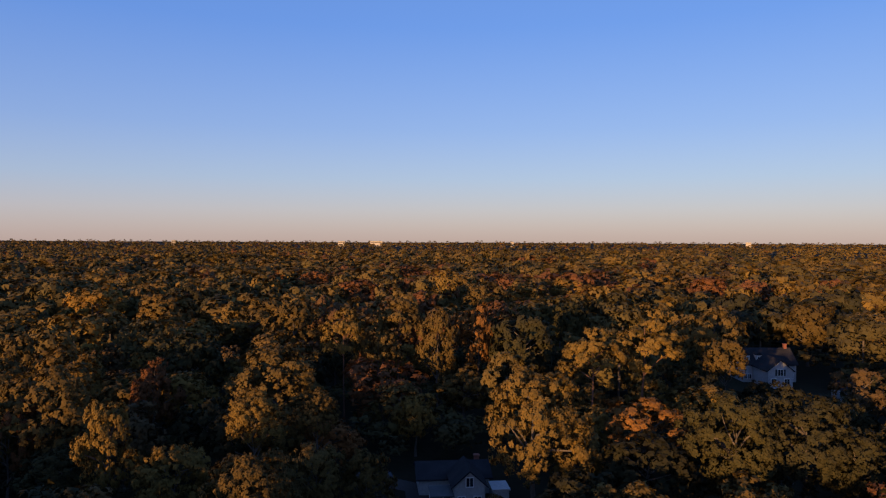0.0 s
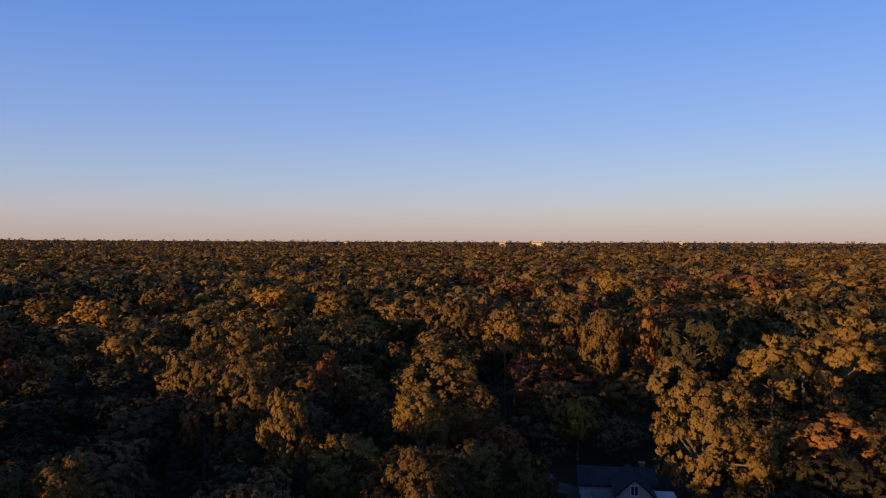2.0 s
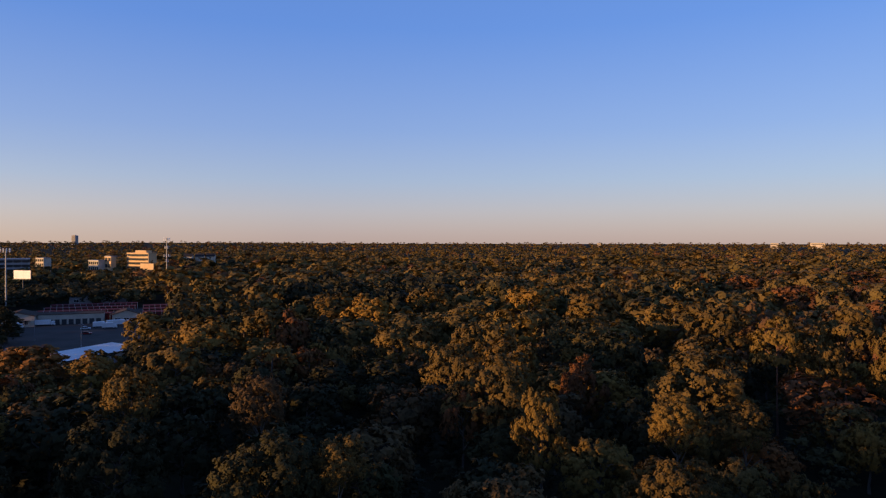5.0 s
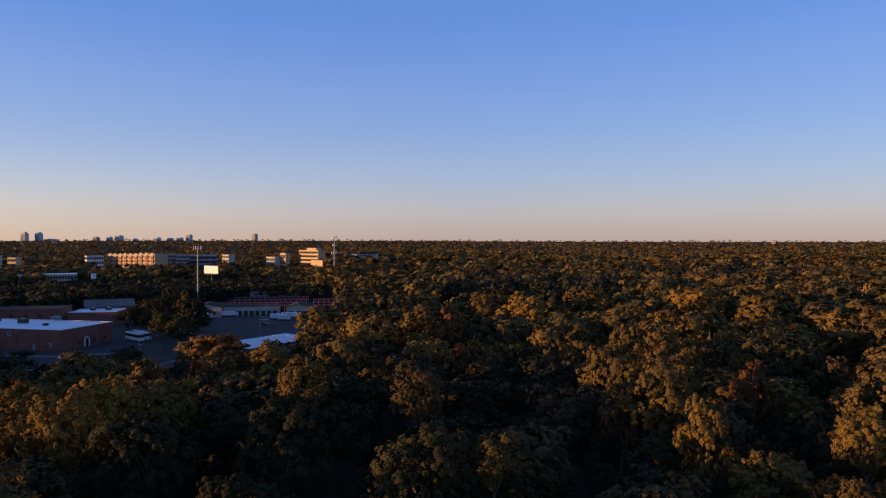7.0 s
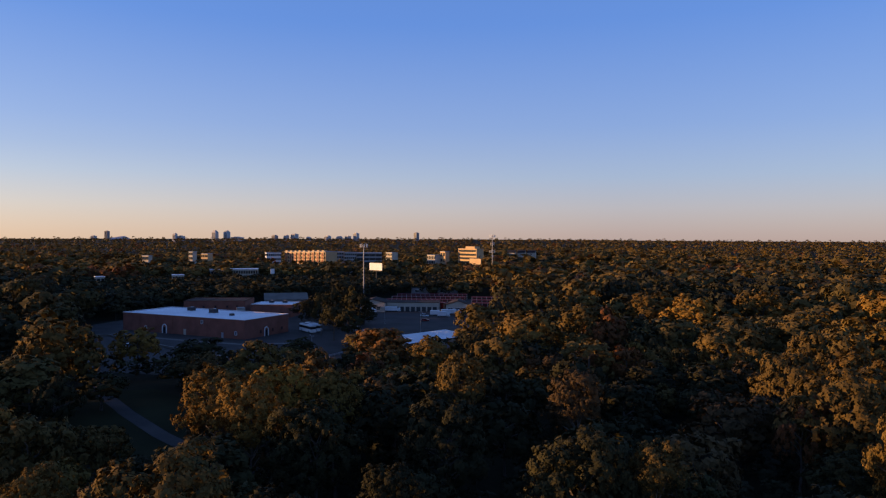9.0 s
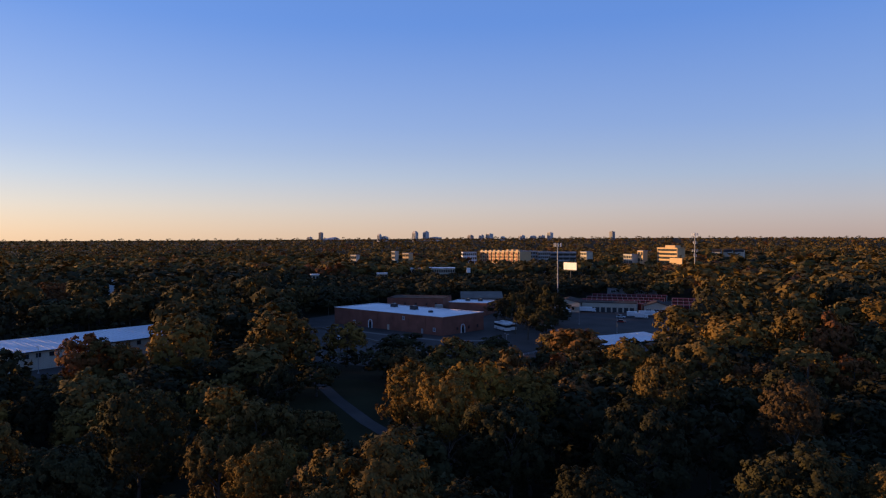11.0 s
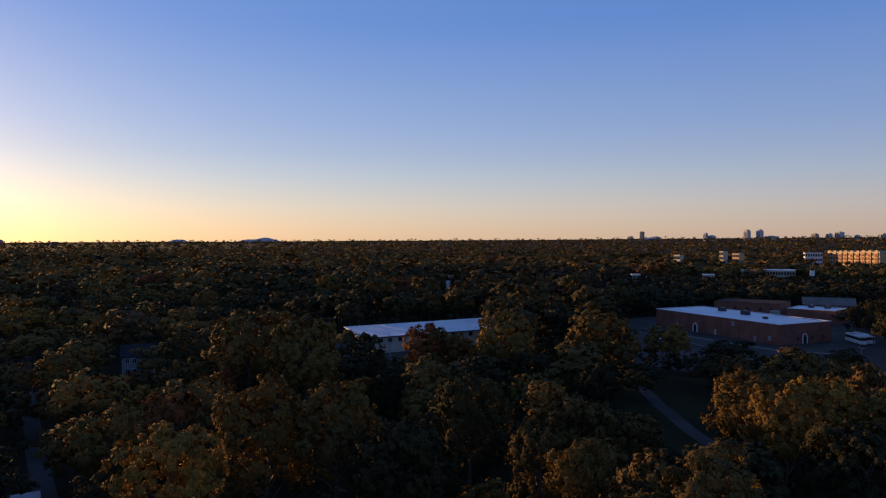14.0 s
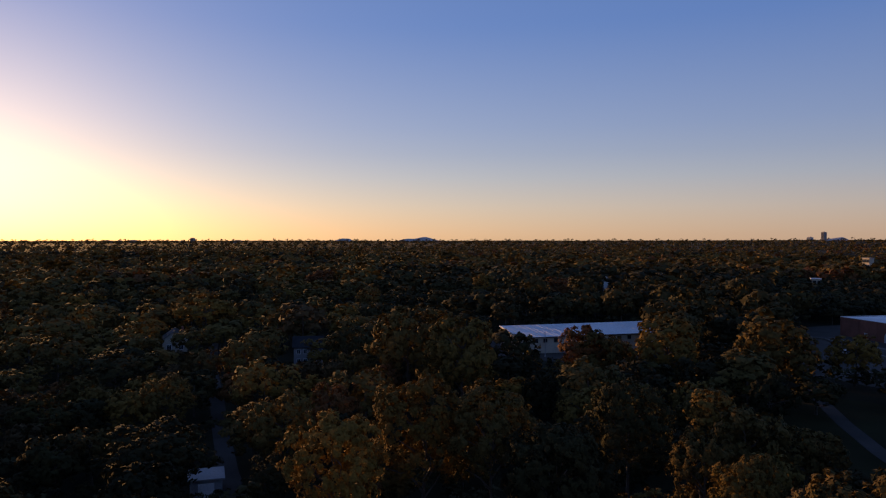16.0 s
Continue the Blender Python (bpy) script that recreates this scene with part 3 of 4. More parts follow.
# ---------------------------------------------------------------- the wider woods
def woods(name, spots, cards, size, label, trunks=False, autumn=1.0):
    rng = np.random.default_rng(len(spots))
    shapes = [crown_faces(rng, k, cards, size)[::2] for k in ("broad", "tall", "broad", "tall", "broad", "sparse")]
    verts, tone, stems, normals = [], [], [], []
    for x, y, z, h, r, tn in spots:
        s, sn = shapes[rng.integers(len(shapes))]
        a = rng.uniform(0, 2 * math.pi)
        c, q = math.cos(a), math.sin(a)
        base = max(0.22 * h, h - 2.1 * r)
        half = (h - base) / 2
        out = np.empty_like(s)
        out[:, 0] = (s[:, 0] * c - s[:, 1] * q) * r + x
        out[:, 1] = (s[:, 0] * q + s[:, 1] * c) * r + y
        out[:, 2] = s[:, 2] * half + z + base + half
        verts.append(out)
        bent = np.empty_like(sn)
        bent[:, 0] = (sn[:, 0] * c - sn[:, 1] * q) / r
        bent[:, 1] = (sn[:, 0] * q + sn[:, 1] * c) / r
        bent[:, 2] = sn[:, 2] / half
        normals.append(bent / np.linalg.norm(bent, axis=1)[:, None])
        # an autumn below 1 darkens the leaves: shade put into their tone
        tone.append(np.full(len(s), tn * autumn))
        if trunks:
            w = 0.022 * r
            ring4 = [(x - w, y - w), (x + w, y - w), (x + w, y + w), (x - w, y + w)]
            for (ax, ay), (bx, by) in zip(ring4, ring4[1:] + ring4[:1]):
                stems += [(ax, ay, z - 0.2), (bx, by, z - 0.2), (bx, by, z + h * 0.7), (ax, ay, z + h * 0.7)]
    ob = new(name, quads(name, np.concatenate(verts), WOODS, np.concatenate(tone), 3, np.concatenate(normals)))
    tagged(ob, label, "woods", kind="stuff")
    if trunks:
        st = new("trunks", quads("trunks", np.array(stems), BARK))
        st.parent = ob


def scatter(seed, near, far, step, az0, az1, low, high, gap=0.6):
    """Places of trees, on jittered rings, thinner where the open ground and the houses are."""
    rnd = random.Random(seed)
    spots, d = [], near
    while d < far:
        wide = step * (1 + max(0, d - 400) / 2600)
        n = max(1, int(d * radians(az1 - az0) / wide))
        for i in range(n):
            az = az0 + (az1 - az0) * (i + rnd.uniform(0, 1)) / n
            x, y = polar(az, d + rnd.uniform(-0.5, 0.5) * wide)
            r = wide * (rnd.uniform(0.4, 0.62) if 140 < d < 430 and low > 12 else rnd.uniform(0.55, 0.78) if 430 <= d < 1250 and low > 12 else rnd.uniform(0.42, 0.75))
            town = 56.5 < az < 88 and d > 380
            h = rnd.uniform(low, high) + 2.0 * noise.noise((x * 0.012, y * 0.012, 0))
            if town and d < 1500:
                h = rnd.uniform(8, 12.5) if d < 640 else rnd.uniform(14, 19.5) if 63 < az < 74 and d < 860 else rnd.uniform(13, 18) if az < 74 else rnd.uniform(15, 20)
            if az > 110 and 135 < d < 440:
                h *= 0.7
            odd = rnd.uniform(0, 1)
            if odd > 0.9 and 240 < d < 1250 and not town:
                h += rnd.uniform(2, 5)
            lit_tone = 0.5 + 0.55 * noise.noise((x * 0.009, y * 0.009, 8)) + rnd.uniform(-0.4, 0.4)
            # light by bearing, put into the leaf tone: sunlit woods raised, shaded ones lowered
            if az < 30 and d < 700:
                lit_tone += 0.34 * math.exp(-((az + 4) / 13) ** 2)
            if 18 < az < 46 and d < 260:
                lit_tone -= 0.18
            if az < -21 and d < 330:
                lit_tone -= 0.4
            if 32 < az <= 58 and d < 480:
                lit_tone -= 0.25
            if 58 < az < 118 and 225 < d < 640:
                lit_tone = min(lit_tone - 0.35, 0.14)
            h = min(h, tallest(x, y))
            if h > 2.5 and clear(x, y, r, gap):
                r = min(r, h * 0.6)
                spots.append((x, y, lift(x, y), h, r, min(1, max(0, lit_tone))))
        d += wide * 0.86
    return spots


# the low layers have the shade beneath the crowns put into their tone
woods("woods_understorey", scatter(6, 48, 135, 7.6, -38, 150, 3.5, 6.5, 0.28), 230, 0.13, "undergrowth of young trees and shrubs, darkened for the shade beneath the crowns", autumn=0.12)
woods("woods_thicket", scatter(16, 135, 222, 8.2, -38, 150, 4.0, 7.0, 0.28), 90, 0.21, "thicket of young trees, darkened for the shade beneath the crowns", autumn=0.3)
woods("woods_edge", scatter(8, 222, 445, 11.5, -38, 150, 5.0, 8.5, 0.28), 56, 0.26, "low thicket along the edges of the woods, shade put into its colour", autumn=0.5)
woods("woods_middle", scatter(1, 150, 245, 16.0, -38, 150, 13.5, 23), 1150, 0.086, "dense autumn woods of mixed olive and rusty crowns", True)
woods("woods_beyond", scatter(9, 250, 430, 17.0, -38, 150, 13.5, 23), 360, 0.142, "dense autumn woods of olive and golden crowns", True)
woods("woods_behind", scatter(2, 40, 330, 15.0, 150, 322, 18, 25), 80, 0.26, "dense autumn woods behind the clearing", True)
# the belt's shaded side is put into its tone too
woods("woods_town", scatter(7, 392, 640, 9.5, 56, 89, 8, 12.5), 110, 0.21, "belt of low trees between the yards and the town, darkened for shade", autumn=0.35)
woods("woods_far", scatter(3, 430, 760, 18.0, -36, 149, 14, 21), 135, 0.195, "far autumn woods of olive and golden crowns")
woods("woods_farther", scatter(13, 760, 1250, 19.0, -36, 149, 14, 21), 60, 0.275, "far autumn woods running towards the horizon")
woods("woods_distant", scatter(14, 1250, 2200, 29.0, -35, 148, 15, 20), 38, 0.26, "distant wooded ridges below the horizon")
woods("woods_horizon", scatter(4, 2200, 4700, 38.0, -35, 148, 16.5, 19), 18, 0.42, "wooded horizon with an uneven skyline")


# ---------------------------------------------------------------- buildings
def window_mesh(name, w, h, depth=0.12, mat=None):
    """A pane in a frame, its face looking along -y, its foot at the origin."""
    pane = bpy.data.meshes.new(name + "_pane")
    bm = B((-w / 2, w / 2, -depth * 0.3, depth * 0.4, 0, h))
    bm.to_mesh(pane)
    bm.free()
    pane.materials.append(GLASS)
    fr = bpy.data.meshes.new(name + "_frame")
    t = min(0.12, w * 0.12)
    bm = B((-w / 2 - t, -w / 2, -depth, depth, -t, h + t), (w / 2, w / 2 + t, -depth, depth, -t, h + t), (-w / 2, w / 2, -depth, depth, h, h + t),
           (-w / 2, w / 2, -depth * 1.5, depth, -t, 0), (-t / 3, t / 3, -depth * 0.7, depth, 0, h))
    bm.to_mesh(fr)
    bm.free()
    fr.materials.append(mat or WHITE)
    return pane, fr


SMALL_WINDOW = window_mesh("window", 1.0, 1.3)
TALL_WINDOW = window_mesh("window", 1.4, 1.7)
WIDE_WINDOW = window_mesh("window", 2.6, 1.6)
DARK_WINDOW = window_mesh("window", 1.2, 1.1, 0.12, DARK)
BRICK_WINDOW = window_mesh("window", 1.0, 1.3, 0.12, BRICK)


def add_window(parent, x, y, z, turn, kind=SMALL_WINDOW):
    m = pose(x, y, z, 0, 0, turn)
    w = share("window", kind[1], parent, m)
    share("pane", kind[0], w, Matrix.Identity(4))
    return w


def add_door(parent, x, y, z, turn, w=1.0, h=2.1, mat=WHITE, label=""):
    d = part("door", B((-w / 2, w / 2, -0.06, 0.05, 0, h), (-w / 2 + 0.12, w / 2 - 0.12, -0.09, 0.0, 0.15, h * 0.45), (-w / 2 + 0.12, w / 2 - 0.12, -0.09, 0.0, h * 0.55, h - 0.15)), mat, parent, label)
    d.matrix_basis = pose(x, y, z, 0, 0, turn)
    part("handle", B((w / 2 - 0.16, w / 2 - 0.1, -0.14, -0.06, 0.95, 1.1)), STEEL, d)
    return d


def rooftop_unit(x, y, z, turn, s=1.0):
    u = thing("rooftop_unit", pose(x, y, z, 0, 0, turn), "dark grey ventilation unit on a flat roof", "ventilation unit", "rooftop units")
    part("casing", B((-1.3 * s, 1.3 * s, -0.9 * s, 0.9 * s, 0.15, 1.35 * s), bevel=0.05), DARK, u)
    part("base_frame", B((-1.4 * s, 1.4 * s, -1.0 * s, -0.85 * s, 0, 0.15), (-1.4 * s, 1.4 * s, 0.85 * s, 1.0 * s, 0, 0.15)), STEEL, u)
    bm = bmesh.new()
    tube(bm, (0.4 * s, 0, 1.35 * s), (0.4 * s, 0, 1.6 * s), 0.5 * s, 0.5 * s, 14)
    part("fan_cowl", bm, GREY, u)


def arch(parent, x, y, turn):
    """A white arched surround with a dark door inside."""
    bm = bmesh.new()
    for s in (-1, 1):
        box(bm, s * 1.15 - 0.2, s * 1.15 + 0.2, -0.3, 0.1, 0, 2.6)
    for i in range(9):
        a0, a1 = math.pi * i / 9, math.pi * (i + 1) / 9
        tube(bm, (1.15 * math.cos(a0), -0.1, 2.6 + 1.15 * math.sin(a0)), (1.15 * math.cos(a1), -0.1, 2.6 + 1.15 * math.sin(a1)), 0.22, 0.22, 6)
    a = part("entrance_arch", bm, WHITE, parent, "white arched entrance surround")
    a.matrix_basis = pose(x, y, 0, 0, 0, turn)
    part("door", B((-0.95, 0.95, -0.05, 0.05, 0, 2.6)), GLASS, a)


def flat_hall(x, y, turn, w, d, h, wall_mat, roof_mat, label, parapet=0.5):
    """A flat-roofed hall with its front left corner at (x, y)."""
    b = thing("commercial_building", pose(x, y, 0, 0, 0, turn), label, "building")
    t = 0.35
    part("front_wall", B((0, w, 0, t, 0, h)), wall_mat, b)
    part("back_wall", B((0, w, d - t, d, 0, h)), wall_mat, b)
    part("side_wall", B((0, t, t, d - t, 0, h)), wall_mat, b)
    part("side_wall", B((w - t, w, t, d - t, 0, h)), wall_mat, b)
    part("roof", B((t, w - t, t, d - t, h - parapet - 0.25, h - 0.12)), roof_mat, b, "pale flat roof membrane")
    c = 0.12
    part("coping", B((-c, w + c, -c, t, h, h + 0.16), (-c, w + c, d - t, d + c, h, h + 0.16), (-c, t, t, d - t, h, h + 0.16), (w - t, w + c, t, d - t, h, h + 0.16)), roof_mat, b)
    return b


brick = flat_hall(-337.6, 40.8, 33, 68.5, 27.5, 7.7, BRICK, WHITE_ROOF, "long red brick hall with a white flat roof")
for bx in range(8):
    part("pier", B((bx * 9.7 + 0.1, bx * 9.7 + 0.6, -0.14, 0.0, 0, 7.5)), BRICK, brick)
arch(brick, 25, -0.02, 0)
add_door(brick, 36.5, -0.05, 0, 0, 1.3, 2.4, CREAM, "cream door")
add_door(brick, 57, -0.05, 0, 0, 1.1, 2.2, GREY)
for bx, bz in ((14, 1.2), (64, 1.6), (46, 5.2)):
    add_window(brick, bx, -0.06, bz, 0, SMALL_WINDOW)
for by in (9.5, 17, 23):
    add_window(brick, 68.56, by, 1.5, 90, BRICK_WINDOW)
arch(brick, 68.52, 13, 90)
turn_b = Matrix.Translation((-337.6, 40.8, 0)) @ pose(0, 0, 0, 0, 0, 33)
for ux, uy, us in ((20, 20, 1.2), (36, 17, 1.3), (51, 12, 0.7)):
    p = turn_b @ Vector((ux, uy, 7.55))
    rooftop_unit(p.x, p.y, p.z, 33, us)

annex = flat_hall(-360.2, 103.8, 55, 21, 17, 6.5, BRICK, WHITE_ROOF, "small red brick annex with a white flat roof")
for bx in (4, 10, 16):
    add_window(annex, bx, -0.06, 1.4, 0, BRICK_WINDOW)
m_annex = Matrix.Translation((-360.2, 103.8, 0)) @ pose(0, 0, 0, 0, 0, 55)
for ux, uy, us in ((7, 12, 0.9), (14, 12.5, 0.9)):
    p = m_annex @ Vector((ux, uy, 6.38))
    rooftop_unit(p.x, p.y, p.z, 55, us)
block = flat_hall(-377, 74, 62, 31, 22, 8.2, BRICK, BROWN_ROOF, "dark brick block with a brown flat roof")
for bx in (4, 10, 16, 22, 27):
    add_window(block, bx, -0.06, 4.6, 0, BRICK_WINDOW)
tank = thing("water_tank", pose(-351, 96, 0), "pale square tank beside the brick halls", "tank")
part("tank_body", B((-1.8, 1.8, -1.8, 1.8, 0.4, 6.2), bevel=0.15), CONCRETE, tank)
part("base", B((-2.1, 2.1, -2.1, 2.1, 0, 0.4)), GREY, tank)
def mono_hall(x, y, turn, w, d, low, high, label):
    """A long hall under one roof slope that rises away from its front."""
    b = thing("commercial_building", pose(x, y, 0, 0, 0, turn), label, "building")
    part("front_wall", B((0, w, 0, 0.3, 0, low)), CREAM, b)
    part("back_wall", B((0, w, d - 0.3, d, 0, high)), CREAM, b)
    for x0 in (0, w - 0.3):
        bm = bmesh.new()
        v = [bm.verts.new((x0 + dx, yy, zz)) for dx in (0, 0.3) for yy, zz in ((0.3, 0), (d - 0.3, 0), (d - 0.3, high - 0.02), (0.3, low - 0.02))]
        bm.faces.new(v[:4])
        bm.faces.new(v[4:][::-1])
        for i in range(4):
            bm.faces.new((v[i], v[(i + 1) % 4], v[(i + 1) % 4 + 4], v[i + 4]))
        bmesh.ops.recalc_face_normals(bm, faces=bm.faces[:])
        part("side_wall", bm, CREAM, b)
    bm = bmesh.new()
    e, k = 0.5, (high - low) / d
    v = [bm.verts.new((xx, yy, low + k * yy + zz)) for zz in (0.02, 0.26) for xx, yy in ((-e, -e), (w + e, -e), (w + e, d + e), (-e, d + e))]
    bm.faces.new(v[:4][::-1])
    bm.faces.new(v[4:])
    for i in range(4):
        bm.faces.new((v[i], v[(i + 1) % 4], v[(i + 1) % 4 + 4], v[i + 4]))
    roof = part("roof", bm, METAL_ROOF, b, "white standing-seam metal roof")
    seams = bmesh.new()
    for i in range(int(w / 1.8) + 1):
        xx = i * 1.8
        sv = [seams.verts.new((xx + dx, yy, low + k * yy + 0.26 + zz)) for zz in (-0.02, 0.06) for dx, yy in ((-0.03, -e), (0.03, -e), (0.03, d + e), (-0.03, d + e))]
        seams.faces.new(sv[4:])
        for j in range(4):
            seams.faces.new((sv[j], sv[(j + 1) % 4], sv[(j + 1) % 4 + 4], sv[j + 4]))
    part("seams", seams, METAL_ROOF, roof)
    part("gutter", B((-e, w + e, -e - 0.14, -e - 0.002, low - 0.1, low + 0.2)), DARK, b)
    return b


long_hall = mono_hall(-237.7, -68.9, 127.9, 63, 21, 5.7, 7.2, "long cream hall with a white metal roof")
for bx in (5.5, 9, 13, 22, 26, 30, 38, 42, 50, 54):
    add_window(long_hall, bx, -0.06, 4.0, 0, DARK_WINDOW)
add_door(long_hall, 17, -0.05, 0, 0, 3.0, 3.2, GREY, "grey roller door")
shed = mono_hall(-216, 117, 104, 32, 13, 3.6, 4.4, "low shed with a white metal roof")
add_door(shed, 8, -0.05, 0, 0, 2.6, 2.6, GREY)
add_door(shed, 20, -0.05, 0, 0, 2.6, 2.6, GREY)


def light_pole(x, y, h, label, arms=1):
    p = thing("light_pole", pose(x, y, 0), label, "light pole", "light poles")
    bm = bmesh.new()
    tube(bm, (0, 0, 0.5), (0, 0, h), 0.12, 0.07, 8)
    part("pole", bm, STEEL, p)
    bm = bmesh.new()
    tube(bm, (0, 0, 0), (0, 0, 0.5), 0.3, 0.26, 10)
    part("footing", bm, CONCRETE, p)
    for i in range(arms):
        s = 1 - 2 * i
        bm = bmesh.new()
        tube(bm, (0, 0, h - 0.1), (s * 1.2, 0, h + 0.1), 0.05, 0.04, 6)
        a = part("arm", bm, STEEL, p)
        part("lamp_head", B((min(s * 1.1, s * 1.8), max(s * 1.1, s * 1.8), -0.16, 0.16, h + 0.02, h + 0.18), bevel=0.03), GREY, a)


light_pole(-236, -60, 8.2, "slim dark pole before the long cream hall")
for lx, ly in ((-267, 151), (-300, 150), (-286, 190), (-250, 36), (-219, 83)):
    light_pole(lx, ly, 8.5, "grey car park light pole", 2)


def guard_rail(path):
    """A low steel rail on posts along the edge of the car park."""
    g = thing("guard_rail", Matrix.Identity(4), "low grey guard rail on posts along the car park", "guard rail")
    for (x0, y0), (x1, y1) in zip(path, path[1:]):
        a, b = Vector((x0, y0, 0)), Vector((x1, y1, 0))
        bm = bmesh.new()
        for z in (0.55, 0.85):
            tube(bm, a + Vector((0, 0, z)), b + Vector((0, 0, z)), 0.09, 0.09, 6)
        part("rail", bm, STEEL, g)
        steps = max(1, int((b - a).length / 2.5))
        for i in range(steps):
            p = a.lerp(b, i / steps)
            bm = bmesh.new()
            tube(bm, p, p + Vector((0, 0, 1.0)), 0.08, 0.08, 6)
            part("post", bm, STEEL, g)


guard_rail([(-213, 66), (-216, 75), (-219.5, 84), (-227, 96), (-236, 106)])


# the storage yard
def roller_door_mesh():
    bm = bmesh.new()
    for i in range(6):
        box(bm, -1.15, 1.15, -0.05 - 0.02 * (i % 2), 0.05, 0.02 + i * 0.41, 0.43 + i * 0.41)
    me = bpy.data.meshes.new("door")
    bm.to_mesh(me)
    bm.free()
    me.materials.append(RED_ROOF)
    return me


def pier_mesh():
    me = bpy.data.meshes.new("pier")
    bm = B((-0.13, 0.13, -0.22, 0.0, 0, 3.9))
    bm.to_mesh(me)
    bm.free()
    me.materials.append(SIDING)
    return me


ROLLER, PIER = roller_door_mesh(), pier_mesh()


def storage_row(x, y, turn, bays):
    w = bays * 3.1
    b = thing("storage_building", pose(x, y, 0, 0, 0, turn), "row of storage units with red doors and white piers", "storage building", "storage rows")
    part("body", B((0, w, 0, 8.5, 0, 3.3)), BROWN_ROOF, b)
    part("roof", B((-0.3, w + 0.3, -0.25, 8.8, 3.3, 3.5)), RED_ROOF, b, "dark red low metal roof")
    for i in range(bays):
        share("door", ROLLER, b, pose(1.55 + i * 3.1, -0.06, 0.3))
    for i in range(bays + 1):
        share("pier", PIER, b, pose(i * 3.1, -0.002, 0))


YARD = pose(-353, 178, 0, 0, 0, 56)
for row in range(4):
    p = YARD @ Vector((-6 + row * 1.0, 15 + row * 21, 0))
    storage_row(p.x, p.y, 56, 15)
    if row < 3:
        p = YARD @ Vector((47, 14 + row * 21, 0))
        storage_row(p.x, p.y, 56, 12)


def bay_hall(m, w, d, h, bays, label):
    b = thing("warehouse", m, label, "warehouse")
    part("front_wall", B((0, w, 0, 0.3, 0, h)), CREAM, b)
    part("back_wall", B((0, w, d - 0.3, d, 0, h)), CREAM, b)
    part("side_wall", B((0, 0.3, 0.3, d - 0.3, 0, h)), CREAM, b)
    part("side_wall", B((w - 0.3, w, 0.3, d - 0.3, 0, h)), CREAM, b)
    part("roof", B((-0.3, w + 0.3, -0.3, d + 0.3, h, h + 0.25)), BROWN_ROOF, b, "brown low roof")
    step = w / (bays + 0.5)
    for i in range(bays):
        dd = part("bay_door", B((-step * 0.36, step * 0.36, -0.05, 0.04, 0, 2.6)), DARK, b)
        dd.matrix_basis = pose(step * (i + 0.75), 0, 0)
    return b


bay_hall(YARD, 29, 12, 5.0, 9, "cream warehouse front with a row of dark bays")


def gable_body(b, x0, x1, y0, y1, eave, ridge, wall_mat, roof_mat, along_x=True, over=0.5):
    """Walls with two gables and a pitched roof of two slabs, ridge along x or along y."""
    if along_x:
        mid = (y0 + y1) / 2
        sec, turn = [(y0, 0), (y1, 0), (y1, eave), (mid, ridge), (y0, eave)], True
        lo, hi = x0, x1
    else:
        mid = (x0 + x1) / 2
        sec, turn = [(x0, 0), (x1, 0), (x1, eave), (mid, ridge), (x0, eave)], False
        lo, hi = y0, y1
    swap = Matrix(((0, 1, 0, 0), (1, 0, 0, 0), (0, 0, 1, 0), (0, 0, 0, 1)))
    bm = prism(bmesh.new(), sec, lo, hi)
    if turn:
        bm.transform(swap)
        bmesh.ops.recalc_face_normals(bm, faces=bm.faces[:])
    part("wall", bm, wall_mat, b)
    a0, a1 = sec[0][0], sec[1][0]
    k = (ridge - eave) / (mid - a0)
    for s in (0, 1):
        e = a0 - over if s == 0 else a1 + over
        z = eave - k * over
        bm = prism(bmesh.new(), [(e, z + 0.02), (mid, ridge + 0.02), (mid, ridge + 0.3), (e, z + 0.26)], lo - over, hi + over)
        if turn:
            bm.transform(swap)
            bmesh.ops.recalc_face_normals(bm, faces=bm.faces[:])
        part("roof", bm, roof_mat, b)


grey_hall = thing("commercial_building", pose(-408, 126, 0, 0, 0, 74), "low grey hall with a dull grey pitched roof", "building")
gable_body(grey_hall, 0, 24, 0, 18, 4.4, 7.4, GREY, WORN_CONCRETE, True, 0.8)
for bx in (4, 10, 16):
    add_window(grey_hall, bx, -0.06, 1.6, 0, DARK_WINDOW)
office = thing("warehouse", YARD @ Matrix.Translation((-15, -6, 0)), "cream gabled office of the storage yard with a brown roof", "warehouse")
gable_body(office, 0, 14.5, 0, 17, 5.2, 7.0, CREAM, BROWN_ROOF, False)
for wx in (3, 7, 11):
    add_window(office, wx, -0.06, 1.2, 0, TALL_WINDOW)
add_door(office, 9, -0.06, 0, 0, 1.2, 2.2, DARK)
part("awning", B((2, 12.5, -1.6, -0.1, 3.0, 3.2)), DARK, office)
gate = thing("warehouse", YARD @ Matrix.Translation((33, -3, 0)), "cream gabled gatehouse of the storage yard", "warehouse")
gable_body(gate, 0, 13, 0, 14, 4.2, 6.2, CREAM, BROWN_ROOF, False)
for wx in (2.5, 6.5, 10.5):
    add_window(gate, wx, -0.06, 0.9, 0, WIDE_WINDOW)
for gx, gy, gs in ((4, 104, 12), (22, 108, 15)):
    p = YARD @ Vector((gx, gy, 0))
    s_hall = flat_hall(p.x, p.y, 56, gs, 10, 6.0, GREY, GREY_SHINGLE, "grey metal hall behind the storage rows")
    add_window(s_hall, 4, -0.06, 3.0, 0, WIDE_WINDOW)


# ---------------------------------------------------------------- vehicles
def wheel(parent, x, y, r):
    bm = bmesh.new()
    tube(bm, (x, y - 0.13, r), (x, y + 0.13, r), r, r, 14)
